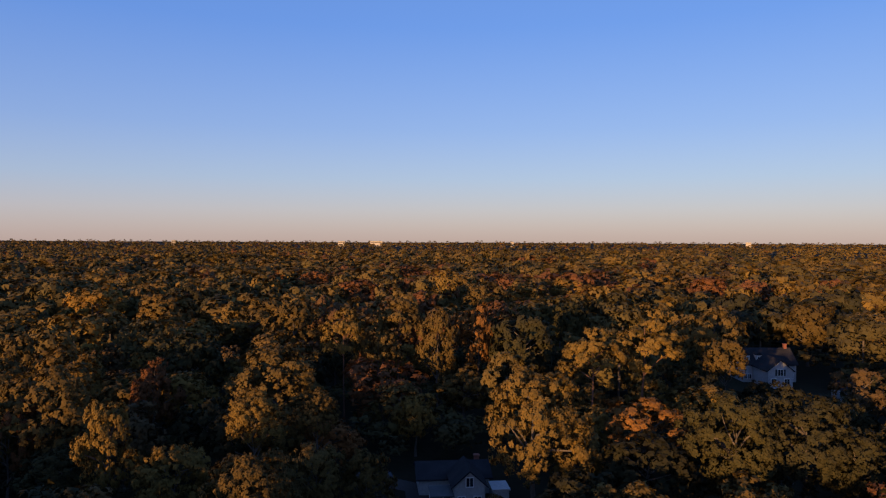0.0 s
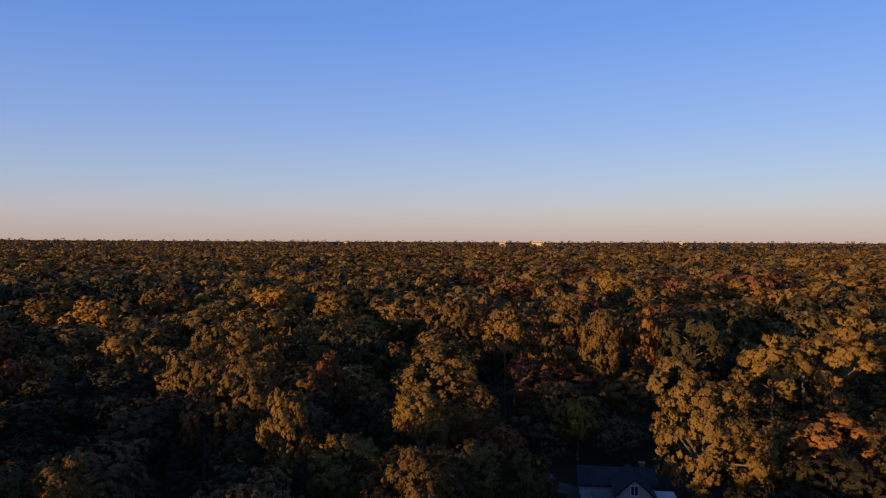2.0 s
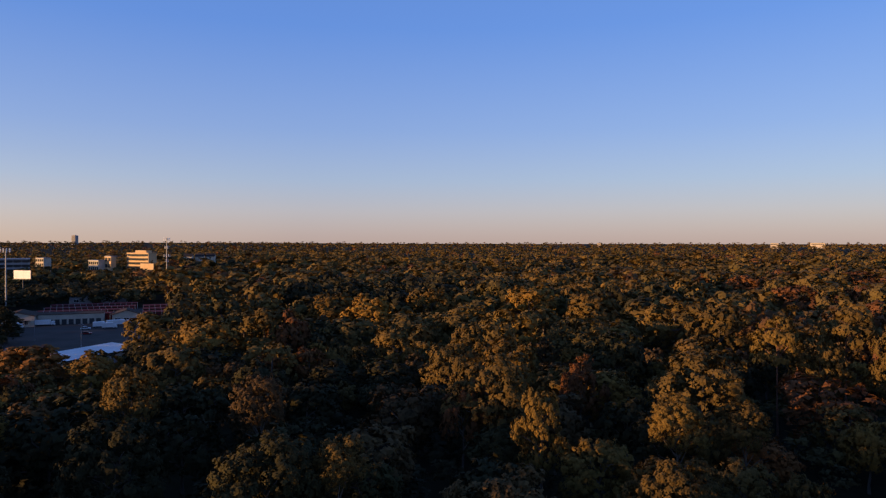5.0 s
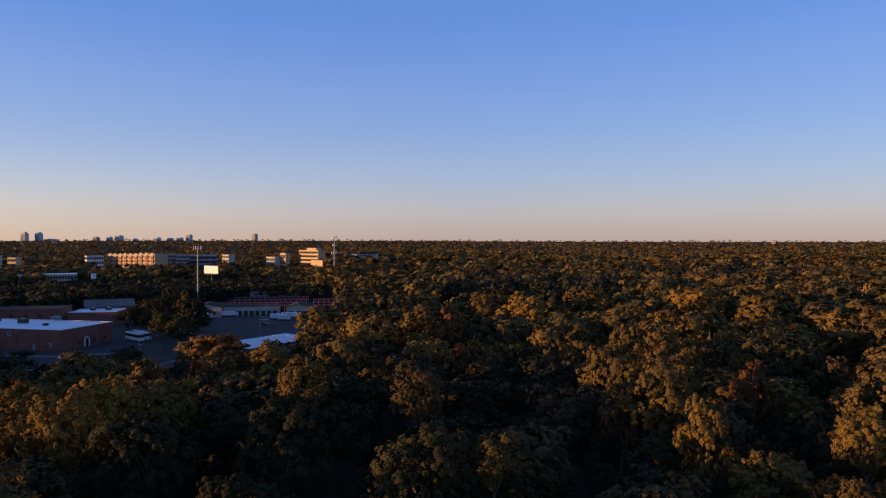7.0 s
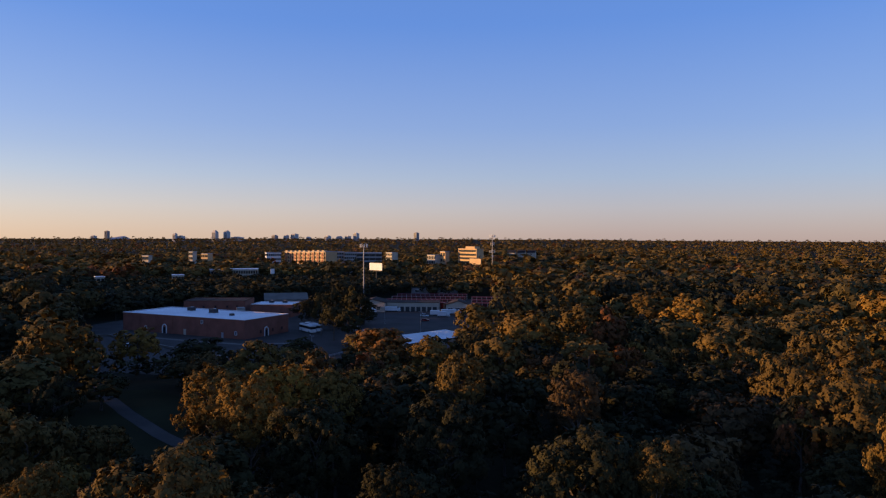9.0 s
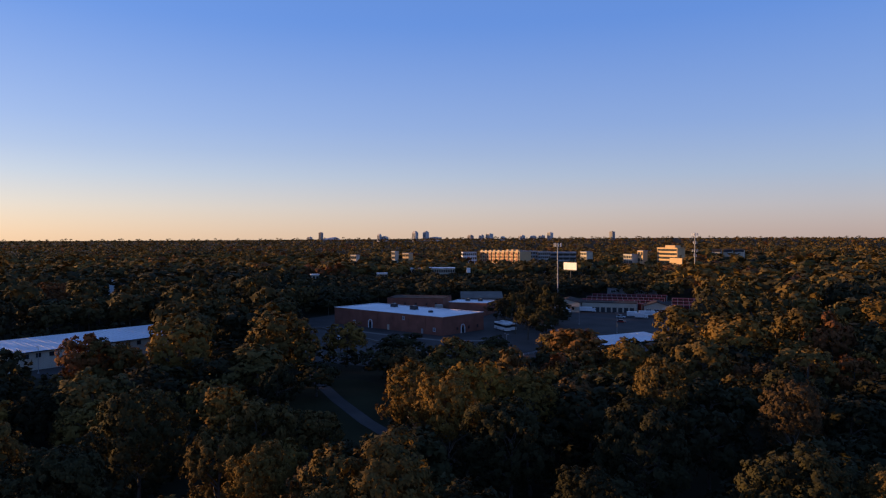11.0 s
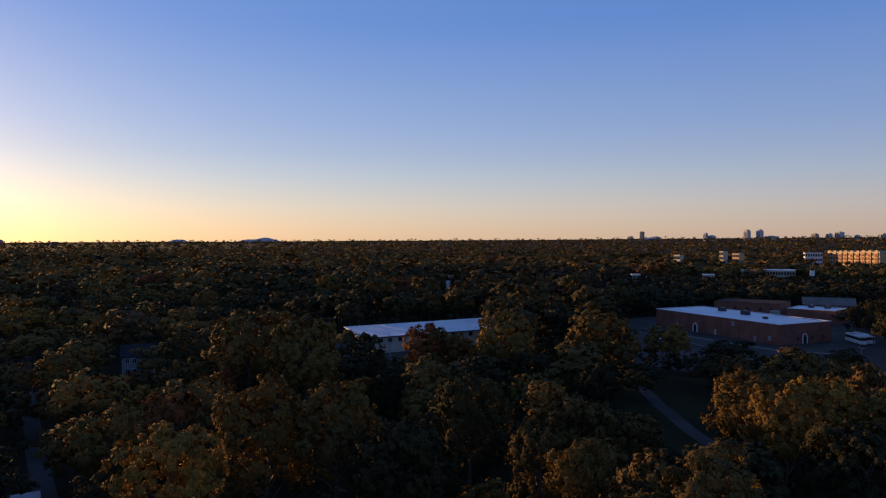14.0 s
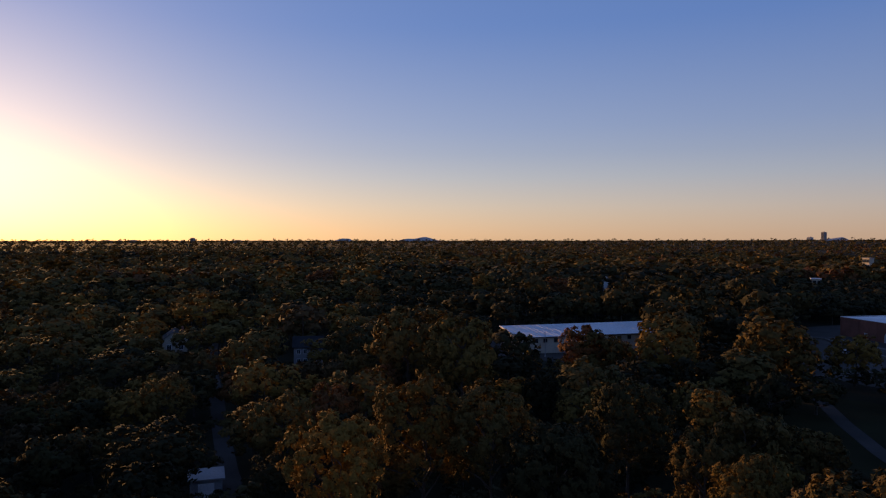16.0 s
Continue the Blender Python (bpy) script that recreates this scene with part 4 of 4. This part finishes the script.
    w = part("wheel", bm, RUBBER, parent)
    bm = bmesh.new()
    tube(bm, (x, y - 0.15, r), (x, y + 0.15, r), r * 0.55, r * 0.55, 10)
    part("rim", bm, STEEL, w)


def coach(x, y, turn):
    c = thing("coach", pose(x, y, 0.05, 0, 0, turn), "white coach with a dark window band in the car park", "coach")
    part("body", B((-6, 6, -1.27, 1.27, 0.4, 1.75), bevel=0.12), WHITE, c)
    part("window_band", B((-5.95, 5.95, -1.24, 1.24, 1.75, 2.8), bevel=0.05), GLASS, c)
    part("roof", B((-6, 6, -1.27, 1.27, 2.8, 3.4), bevel=0.15), WHITE, c)
    part("roof_unit", B((-3, -0.6, -0.9, 0.9, 3.4, 3.6), bevel=0.05), GREY, c)
    for sx in (-3.6, 3.9):
        for sy in (-1.15, 1.15):
            wheel(c, sx, sy, 0.5)


def car(x, y, turn, mat, label, z=0.05):
    c = thing("car", pose(x, y, z, 0, 0, turn), label, "car", "parked cars")
    part("body", B((-2.2, 2.2, -0.88, 0.88, 0.28, 0.82), bevel=0.12), mat, c)
    bm = prism(bmesh.new(), [(-1.7, 0.82), (1.1, 0.82), (0.5, 1.42), (-1.2, 1.42)], -0.78, 0.78)
    part("cabin", bm, GLASS, c)
    part("roof", B((-1.2, 0.5, -0.77, 0.77, 1.42, 1.48), bevel=0.02), mat, c)
    for sx in (-1.35, 1.4):
        for sy in (-0.8, 0.8):
            wheel(c, sx, sy, 0.33)


def van(x, y, turn, length, label, h=2.9):
    c = thing("truck", pose(x, y, 0.05, 0, 0, turn), label, "truck", "parked trucks")
    part("cargo_box", B((-length / 2, length / 2 - 1.9, -1.2, 1.2, 0.8, h), bevel=0.05), WHITE, c)
    part("cab", B((length / 2 - 1.8, length / 2, -1.05, 1.05, 0.45, 2.2), bevel=0.18), WHITE, c)
    part("windscreen", B((length / 2 - 0.6, length / 2 + 0.02, -0.95, 0.95, 1.35, 2.0), bevel=0.04), GLASS, c)
    part("chassis", B((-length / 2 + 0.2, length / 2 - 0.3, -0.5, 0.5, 0.45, 0.8)), DARK, c)
    for sx in (-length / 2 + 1.2, length / 2 - 1.0):
        for sy in (-1.0, 1.0):
            wheel(c, sx, sy, 0.45)


coach(-290, 108, 4)
coach(-292.5, 111.6, 4)
for vx, vy, vt, vl, words in ((2, -4, 2, 12, "long white box trailer truck in the yard"), (-9, -10.5, 0, 9, "white box truck in the storage yard"), (29, -22, 5, 7, "white delivery truck in the yard"),
                             (36, -16, 12, 10, "white delivery truck in the yard"), (44, -18, 0, 8, "white delivery truck in the yard"), (33, -28, 3, 6.5, "white delivery truck in the yard")):
    p = YARD @ Vector((vx, vy, 0))
    van(p.x, p.y, 56 + vt, vl, words)
SILVER = surface("silver_car_paint", (0.5, 0.5, 0.52), 0.3, 0.3, spread=0.06)
BLACK = surface("black_car_paint", (0.02, 0.02, 0.025), 0.25, spread=0.1)
RED = surface("red_car_paint", (0.3, 0.02, 0.02), 0.3, spread=0.1)
for cx, cy, ct, cm, words in ((-259, 78, 60, BLACK, "black parked car on the asphalt"), (-280, 128, 20, SILVER, "silver parked car on the asphalt"),
                              (-296, 132, 20, WHITE, "white parked car on the asphalt"), (-300, 172, 56, RED, "red parked car on the asphalt"),
                              (-318, 182, 56, WHITE, "white parked car on the asphalt"), (-262, 30, 30, BLACK, "black parked car on the asphalt"), (-281, 36, 30, SILVER, "silver parked car on the asphalt"),
                              (-300, 40, 30, WHITE, "white parked car on the asphalt"), (-156, 86, 80, SILVER, "silver parked car on the drive"), (-10, 118, 140, BLACK, "black parked car beside a house")):
    car(cx, cy, ct, cm, words)


# ---------------------------------------------------------------- houses
def chimney(b, x, y, z0, z1):
    part("chimney", B((x - 0.4, x + 0.4, y - 0.4, y + 0.4, z0, z1), (x - 0.5, x + 0.5, y - 0.5, y + 0.5, z1 - 0.25, z1 - 0.05)), BRICK, b)


white_house = thing("house", pose(95, 203, 0), "white two-storey house with a dark shingle roof and dormers", "house")
gable_body(white_house, -8.5, 6.9, 0, 10, 5.2, 8.9, SHADED_WHITE, SHINGLE, True)
gable_body(white_house, -5.6, 1.2, -9.5, -0.05, 5.0, 7.8, SHADED_WHITE, SHINGLE, False)
add_window(white_house, -2.2, -9.56, 3.6, 0, TALL_WINDOW)
add_window(white_house, -4.0, -9.56, 1.0, 0, TALL_WINDOW)
add_window(white_house, -0.4, -9.56, 1.0, 0, TALL_WINDOW)
for sx in (-3.35, -1.05):
    part("shutter", B((sx - 0.25, sx + 0.25, -9.6, -9.5, 3.6, 5.3)), DARK, white_house)
chimney(white_house, 5.9, 5, 7.5, 10.4)
for dx in (-7.0, -3.4):
    part("dormer", B((dx - 0.9, dx + 0.9, 0.9, 3.4, 5.2, 7.6)), SHADED_WHITE, white_house)
    bm = prism(bmesh.new(), [(dx - 1.1, 7.6), (dx + 1.1, 7.6), (dx, 8.5)], 0.7, 4.6)
    part("dormer_roof", bm, SHINGLE, white_house)
    add_window(white_house, dx, 0.86, 5.8, 0, SMALL_WINDOW)
for wx in (-7.6, -6.6, 3.2, 5.4):
    add_window(white_house, wx, -0.06, 1.0, 0, SMALL_WINDOW)

porch_house = thing("house", pose(103, 168, 0, 0, 0, -8), "grey house with a white columned porch", "house")
gable_body(porch_house, -6.5, 6.5, 0, 8, 3.4, 6.0, GREY, SHINGLE, True)
part("porch_roof", B((-5, 5, -2.6, 0, 2.9, 3.1)), SHINGLE, porch_house)
for px_ in (-4.7, -1.6, 1.6, 4.7):
    bm = bmesh.new()
    tube(bm, (px_, -2.4, 0), (px_, -2.4, 2.9), 0.14, 0.12, 10)
    part("column", bm, WHITE, porch_house)
add_door(porch_house, 0, -0.06, 0, 0, 1.1, 2.1, WHITE)
for wx in (-4, 4):
    add_window(porch_house, wx, -0.06, 0.9, 0, TALL_WINDOW)
chimney(porch_house, 4.5, 4, 5, 7.4)

# white boards given grey siding: shade from the trees put into the colour
near_house = thing("house", pose(4, 109, 0, 0, 0, 6), "white clapboard house, greyed for its shade, with grey shingle roofs", "house")
gable_body(near_house, -7.4, 3.8, 2.6, 9.6, 2.6, 4.1, SIDING, SHINGLE, True)
gable_body(near_house, -2.6, 2.0, -4, 2.55, 3.7, 5.7, SIDING, SHINGLE, False)
add_window(near_house, -0.3, -4.06, 3.5, 0, SMALL_WINDOW)
add_window(near_house, -1.5, -4.06, 0.7, 0, SMALL_WINDOW)
add_window(near_house, 0.9, -4.06, 0.7, 0, SMALL_WINDOW)
part("porch_roof", B((-6.2, -2.7, -5.2, -0.5, 2.4, 2.6)), GREY_SHINGLE, near_house)
for px_, py_ in ((-6.0, -5.0), (-4.4, -5.0), (-2.9, -5.0), (-6.0, -0.7)):
    part("porch_post", B((px_ - 0.09, px_ + 0.09, py_ - 0.09, py_ + 0.09, 0, 2.4)), WHITE, near_house)
part("lean_to_roof", B((3.4, 6.2, -2.6, 1.4, 2.2, 2.4)), SIDING, near_house)
part("lean_to_wall", B((3.6, 6.0, -2.4, 1.2, 0, 2.2)), SIDING, near_house)
for k in range(10):
    part("siding_board", B((-2.65, 2.05, -4.05, -4.0, 0.05 + k * 0.26, 0.27 + k * 0.26)), SIDING, near_house)
chimney(near_house, 2.4, 7.0, 3.4, 5.0)

lane_house = thing("house", pose(-195, -184, 0, 0, 0, 133), "pale gabled house beside the lane", "house")
gable_body(lane_house, -4.2, 4.2, 0, 11, 4.6, 7.4, CREAM, GREY_SHINGLE, False)
add_window(lane_house, -2, -0.06, 1.0, 0, TALL_WINDOW)
add_window(lane_house, 2, -0.06, 1.0, 0, TALL_WINDOW)
add_window(lane_house, 0, -0.06, 4.3, 0, SMALL_WINDOW)
chimney(lane_house, 2.5, 6, 5.2, 8.4)
balcony_house = thing("house", pose(-190, -125, 0, 0, 0, 123), "pale two-storey house with a white balcony frame", "house")
gable_body(balcony_house, -4.5, 4.5, 0, 10, 6.0, 8.6, GREY, SHINGLE, True)
part("balcony_floor", B((0.3, 4.5, -2.2, -0.02, 2.9, 3.1)), WHITE, balcony_house)
for px_ in (0.5, 2.4, 4.3):
    part("balcony_post", B((px_ - 0.1, px_ + 0.1, -2.2, -2.0, 0, 5.6)), WHITE, balcony_house)
part("balcony_rail", B((0.3, 4.5, -2.2, -2.1, 3.95, 4.05)), WHITE, balcony_house)
part("balcony_roof", B((0.1, 4.7, -2.4, -0.02, 5.6, 5.75)), SHINGLE, balcony_house)
for wx in (-3, -1):
    for wz in (1.0, 4.0):
        add_window(balcony_house, wx, -0.06, wz, 0, SMALL_WINDOW)
garage = thing("garage", pose(-88.6, -77.4, 0, 0, 0, 131), "small grey garage with a pale flat roof beside the lane", "garage")
part("walls", B((-2.4, 2.4, -2.6, 2.6, 0, 2.7)), GREY, garage)
part("roof", B((-2.8, 2.8, -3.0, 3.0, 2.7, 2.95), bevel=0.04), GREY, garage, "pale grey flat roof")
add_door(garage, 0, -2.66, 0, 0, 2.4, 2.2, WHITE)
white_gable = thing("house", pose(*polar(99.5, 560), lift(*polar(99.5, 560)), 0, 0, 99.5), "white gabled house front among far trees", "house")
gable_body(white_gable, -2.4, 2.4, 0, 9, 9.2, 12.2, WHITE, SHINGLE, False)
add_window(white_gable, 0, -0.06, 7.5, 0, TALL_WINDOW)


# ---------------------------------------------------------------- masts and boards
def mast(az, d, top, label, rings):
    x, y = polar(az, d)
    m = thing("cell_mast", pose(x, y, lift(x, y), 0, 0, az), label, "mast")
    bm = bmesh.new()
    tube(bm, (0, 0, 0), (0, 0, top), 0.5, 0.3, 12)
    part("pole", bm, STEEL, m)
    part("footing", B((-1.5, 1.5, -1.5, 1.5, -0.1, 0.6)), CONCRETE, m)
    for z, r, k in rings:
        bm = bmesh.new()
        for i in range(3):
            a, b = 2 * math.pi * i / 3, 2 * math.pi * (i + 1) / 3
            tube(bm, (r * math.cos(a), r * math.sin(a), z), (r * math.cos(b), r * math.sin(b), z), 0.09, 0.09, 6)
            tube(bm, (0, 0, z), (r * math.cos(a), r * math.sin(a), z), 0.09, 0.09, 6)
        ring_ = part("antenna_frame", bm, STEEL, m)
        for i in range(k):
            a = 2 * math.pi * i / k
            an = part("antenna", B((-0.22, 0.22, -0.12, 0.12, -1.2, 1.2), bevel=0.04), WHITE, ring_)
            an.matrix_basis = pose(r * 0.95 * math.cos(a), r * 0.95 * math.sin(a), z, 0, 0, math.degrees(a) + 90)


mast(54.72, 600, 45.0, "tall grey cell mast with three antenna frames", ((44.0, 2.4, 9), (37.5, 1.6, 5), (31.0, 2.4, 7), (27.0, 1.2, 4)))
mast(65.13, 480, 36.9, "grey cell monopole with one antenna frame", ((36.0, 2.6, 9),))


def billboard(az, d, w, h, z, turn, face, label):
    x, y = polar(az, d)
    b = thing("billboard", pose(x, y, lift(x, y), 0, 0, turn), label, "billboard")
    bm = bmesh.new()
    tube(bm, (0, 0.6, 0), (0, 0.6, z), 0.5, 0.45, 12)
    part("post", bm, DARK, b)
    part("panel", B((-w / 2, w / 2, -0.2, 0.2, z, z + h)), face, b, "sunlit pale billboard face")
    part("panel_frame", B((-w / 2 - 0.25, w / 2 + 0.25, 0.0, 0.5, z - 0.3, z - 0.02), (-w / 2 - 0.25, w / 2 + 0.25, 0.0, 0.5, z + h + 0.02, z + h + 0.25), (-w / 2 - 0.3, -w / 2 - 0.02, -0.1, 0.4, z, z + h), (w / 2 + 0.02, w / 2 + 0.3, -0.1, 0.4, z, z + h)), DARK, b)
    part("catwalk", B((-w / 2, w / 2, -1.2, -0.3, z - 0.6, z - 0.45)), DARK, b)
    return b


billboard(64.15, 560, 16.0, 5.6, 16.2, 12, WHITE, "billboard with a blank white face on a post")
second = billboard(56.1, 690, 17, 5.4, 17.0, 6, TAN, "pale billboard with brown blocks on a post")
for k, (bx, bz, bw, bh) in enumerate(((-4, 1.6, 2.6, 1.6), (-0.6, 2.6, 2.4, 1.2), (2.6, 1.0, 2.2, 2.4), (5, 2.8, 1.2, 1.2), (-3, 0.5, 3.2, 0.6))):
    part("printed_block", B((bx - bw / 2, bx + bw / 2, -0.24, -0.2, 17.0 + bz, 17.0 + bz + bh)), TAN, second)


# ---------------------------------------------------------------- the town beyond
def town_block(az, d, w, depth, top, turn, wall_mat, storeys, bays, label, name="apartment_building", roof_mat=GREY, band=False):
    x, y = polar(az, d)
    g = lift(x, y)
    h = top - g
    b = thing(name, pose(x, y, g, 0, 0, turn), label, "building")
    part("wall", B((-w / 2, w / 2, 0, depth, 0, h)), wall_mat, b)
    part("roof", B((-w / 2 - 0.3, w / 2 + 0.3, -0.3, depth + 0.3, h, h + 0.6)), roof_mat, b)
    sh = h / storeys
    bw = w / bays
    pane = bpy.data.meshes.new("window")
    bm = B((-bw * (0.48 if band else 0.36), bw * (0.48 if band else 0.36), -0.15, 0.1, 0, sh * 0.52), (-bw * 0.34, bw * 0.34, -0.3, 0.1, -0.2, -0.02))
    bm.to_mesh(pane)
    bm.free()
    pane.materials.append(GLASS)
    first = max(0, storeys - 5)
    for s in range(first, storeys):
        for i in range(bays):
            share("window", pane, b, pose(-w / 2 + bw * (i + 0.5), 0, s * sh + sh * 0.28))
    side = max(2, int(depth / bw))
    for s in range(first, storeys):
        for i in range(side):
            share("window", pane, b, pose(-w / 2, depth * (i + 0.5) / side, s * sh + sh * 0.28, 0, 0, -90) @ Matrix.Diagonal((min(1, depth / side / bw), 1, 1, 1)))
    return b, h


for i in range(3):
    fx, fy = polar(71.3, 878)
    fx, fy = fx + (i * 29.2 + 13) * math.cos(radians(12)), fy + (i * 29.2 + 13) * math.sin(radians(12))
    f_az, f_d = math.degrees(math.atan2(-fx, fy)), math.hypot(fx, fy)
    b, h = town_block(f_az, f_d, 29, 16, (24.6, 25.0, 25.8)[i], 12, TAN, 6, 9, "tan five-storey apartment block lit by the low sun")
    for bx in (-10, 0, 10):
        part("parapet_tower", B((bx - 2.2, bx + 2.2, -0.4, 4, h + 0.6, h + 1.9)), TAN, b)
        part("bay_front", B((bx - 2.4, bx + 2.4, -0.9, -0.35, 0, h - 0.2)), TAN, b)
        for k in range(3):
            z0 = h - 3.4 - k * 3.6
            # the upper slab is no opening: a recess's shade given as brown
            part("balcony", B((bx - 1.7, bx + 1.7, -1.5, -0.92, z0 - 0.9, z0), (bx - 1.5, bx + 1.5, -1.0, -0.91, z0, z0 + 1.9)), BRICK, b, "brown balcony front with a brown slab for the shaded opening")
town_block(67.3, 856, 17, 12, 25.0, 68, SIDING, 6, 6, "grey apartment block standing in shade")
town_block(72.2, 870, 17, 14, 23.6, 80, WHITE, 5, 7, "white apartment block with a flat roof")
town_block(66.2, 845, 14, 14, 24.2, 66, SIDING, 6, 6, "pale grey apartment block in shade")
town_block(64.7, 850, 30, 26, 23.6, 64, GREY, 5, 4, "grey open-deck parking garage with dark bands", "parking_garage", GREY, True)
town_block(63.1, 885, 13, 9, 23.6, 8, CREAM, 5, 4, "cream block lit by the low sun")
b, h = town_block(56.75, 800, 34, 10, 29.6, 4, TAN, 7, 1, "tan office block with dark ribbon windows", "office_building", TAN, True)
part("penthouse", B((-6, 11, 2, 9, h + 0.6, h + 3.0)), TAN, b)
town_block(59.7, 820, 16, 8, 22.0, 5, CREAM, 4, 5, "low pale commercial block among trees", "office_building")
town_block(58.75, 815, 10, 6, 26.2, 5, TAN, 4, 2, "small tan stair tower lit by the sun", "office_building")
town_block(77.4, 860, 10, 8, 22.6, 35, TAN, 5, 4, "tan block half hidden by trees")
town_block(78.4, 900, 6, 7, 24.4, 35, CREAM, 5, 3, "cream block half hidden by trees")
town_block(81.6, 850, 9, 6, 21.0, 38, CREAM, 4, 5, "tan low block half hidden by trees")
town_block(74.9, 640, 33, 16, 13.4, 72, CREAM, 3, 16, "low cream shop building with a flat roof", "shop_building", WHITE_ROOF)
town_block(76.6, 655, 8, 9, 12.6, 84, CREAM, 2, 3, "small white shop building among trees", "shop_building", WHITE_ROOF)
town_block(79.3, 610, 9, 8, 10.4, 80, CREAM, 2, 4, "small white building among trees", "shop_building", WHITE_ROOF)
town_block(84.6, 600, 6, 7, 10.4, 96, CREAM, 2, 2, "small white building among trees", "shop_building", WHITE_ROOF)
sign = thing("shop_sign", pose(*polar(72.3, 620), lift(*polar(72.3, 620)), 0, 0, 84), "tall pale shop sign on a post", "sign")
part("panel", B((-1.7, 1.7, -0.2, 0.2, 11.0, 15.2), bevel=0.05), WHITE, sign)
part("post", B((-0.2, 0.2, -0.1, 0.1, 0, 11.0)), DARK, sign)
for az, d, top, ww in ((53.2, 1000, 26.0, 11), (52.4, 1005, 26.0, 11), (51.6, 1010, 26.0, 11)):
    x, y = polar(az, d)
    hb = thing("house", pose(x, y, lift(x, y), 0, 0, 40), "pale gabled townhouse with a dark roof", "house", "far townhouses")
    gable_body(hb, -ww / 2, ww / 2, 0, 8, top - lift(x, y) - 3.5, top - lift(x, y), CREAM, SHINGLE, True)
    add_window(hb, 0, -0.06, top - lift(x, y) - 6.5, 0, WIDE_WINDOW)


def skyline_tower(az, el, width, mat, label, crown="flat", d=4450):
    """A tower far off, whose top stands el degrees over the horizon."""
    x, y = polar(az, d)
    g = lift(x, y)
    top = 40 + d * math.tan(radians(el)) - g
    w = d * radians(width) / 1.15
    t = thing("skyscraper", pose(x, y, g, 0, 0, az - 42), label, "tower", "far skyline")
    body = top if crown == "flat" else top * 0.8
    part("shaft", B((-w / 2, w / 2, 0, w, 0, body)), mat, t)
    for k in range(-1, 2):
        part("window_strip", B((k * w * 0.3 - w * 0.05, k * w * 0.3 + w * 0.05, -0.6, 0, 10, body * 0.96)), GLASS, t)
    if crown == "flat":
        part("plant_room", B((-w * 0.25, w * 0.25, w * 0.2, w * 0.7, body, body + 3)), mat, t)
    else:
        bm = bmesh.new()
        for k in range(5):
            f0, f1 = 1 - 0.13 * k, body + (top - body) * (k + 1) / 5
            box(bm, -w / 2 * f0, w / 2 * f0, w / 2 * (1 - f0), w / 2 * (1 + f0), body + (top - body) * k / 5, f1)
        part("stepped_crown", bm, mat, t)


for az, el, wd, mt, cr in ((85.15, 0.19, 0.35, TOWER_STONE, "flat"), (84.26, 0.55, 0.3, TOWER_DARK, "flat"), (79.6, 0.45, 0.3, TOWER_STONE, "step"), (79.2, 0.22, 0.45, TOWER_STONE, "flat"),
                           (76.74, 0.67, 0.42, TOWER_STONE, "step"), (75.87, 0.67, 0.42, TOWER_STONE, "step"), (75.2, 0.15, 0.8, TOWER_STONE, "flat"), (72.25, 0.34, 0.42, TOWER_DARK, "step"),
                           (71.34, 0.36, 0.35, TOWER_STONE, "step"), (70.74, 0.42, 0.5, TOWER_STONE, "flat"), (69.6, 0.22, 0.3, TOWER_STONE, "step"), (68.1, 0.32, 0.42, TOWER_STONE, "step"),
                           (67.2, 0.27, 0.42, TOWER_STONE, "step"), (66.52, 0.27, 0.42, TOWER_STONE, "flat"), (65.85, 0.5, 0.4, TOWER_STONE, "flat"), (60.99, 0.56, 0.36, TOWER_DARK, "flat"),
                           (132.83, -0.02, 0.3, TOWER_DARK, "step"), (132.12, 0.13, 0.3, TOWER_DARK, "flat"), (137.19, -0.02, 0.3, TOWER_DARK, "step"), (136.35, 0.0, 0.5, TOWER_DARK, "step"),
                           (138.1, -0.06, 0.6, TOWER_DARK, "flat"), (128.9, -0.05, 0.7, TOWER_DARK, "flat")):
    skyline_tower(az, el, wd, mt, "far grey tower standing over the wooded horizon", cr)
for az, w, top in ((20.9, 16, 41.5), (5.4, 55, 41.5), (-5.6, 14, 40.5), (-23.4, 22, 41.5), (8.2, 30, 40.2)):
    x, y = polar(az, 3300)
    fb = thing("far_building", pose(x, y, lift(x, y), 0, 0, az), "low white building catching the sun on the horizon", "building", "far buildings")
    hh = top - lift(x, y)
    part("wall", B((-w / 2, w / 2, 0, 15, 0, hh)), CREAM, fb)
    part("roof", B((-w / 2 - 1, w / 2 + 1, -1, 16, hh, hh + 1)), GREY, fb)
    part("window_band", B((-w * 0.45, w * 0.45, -0.4, 0, hh * 0.75, hh * 0.85)), GLASS, fb)


def mountain(az, el, width):
    d = 4780
    x, y = polar(az, d)
    top = 40 + d * math.tan(radians(el))
    w = d * radians(width)
    verts, faces, k = [], [], 24
    for j in range(7):
        for i in range(k + 1):
            u, v = i / k * 2 - 1, j / 6 * 2 - 1
            hgt = max(0.0, 1 - u * u) ** 1.6 * max(0.0, 1 - v * v) * (0.85 + 0.3 * noise.noise((u * 2.6, v, az)))
            verts.append((u * w / 2, v * 60, hgt * (top - 10) + 10 - 8 * (abs(u) > 0.99)))
    for j in range(6):
        for i in range(k):
            a = j * (k + 1) + i
            faces.append((a, a + 1, a + k + 2, a + k + 1))
    ob = new("backdrop_mountain", mesh_of("mountain", verts, faces, HAZED_ROCK, True))
    ob.matrix_basis = pose(x, y, 0, 0, 0, az)
    tagged(ob, "low bare mountain on the far horizon", "mountain", kind="structure")


mountain(114.4, 0.36, 5.6)
mountain(83.4, 0.3, 3.0)
mountain(120.5, 0.18, 3.0)
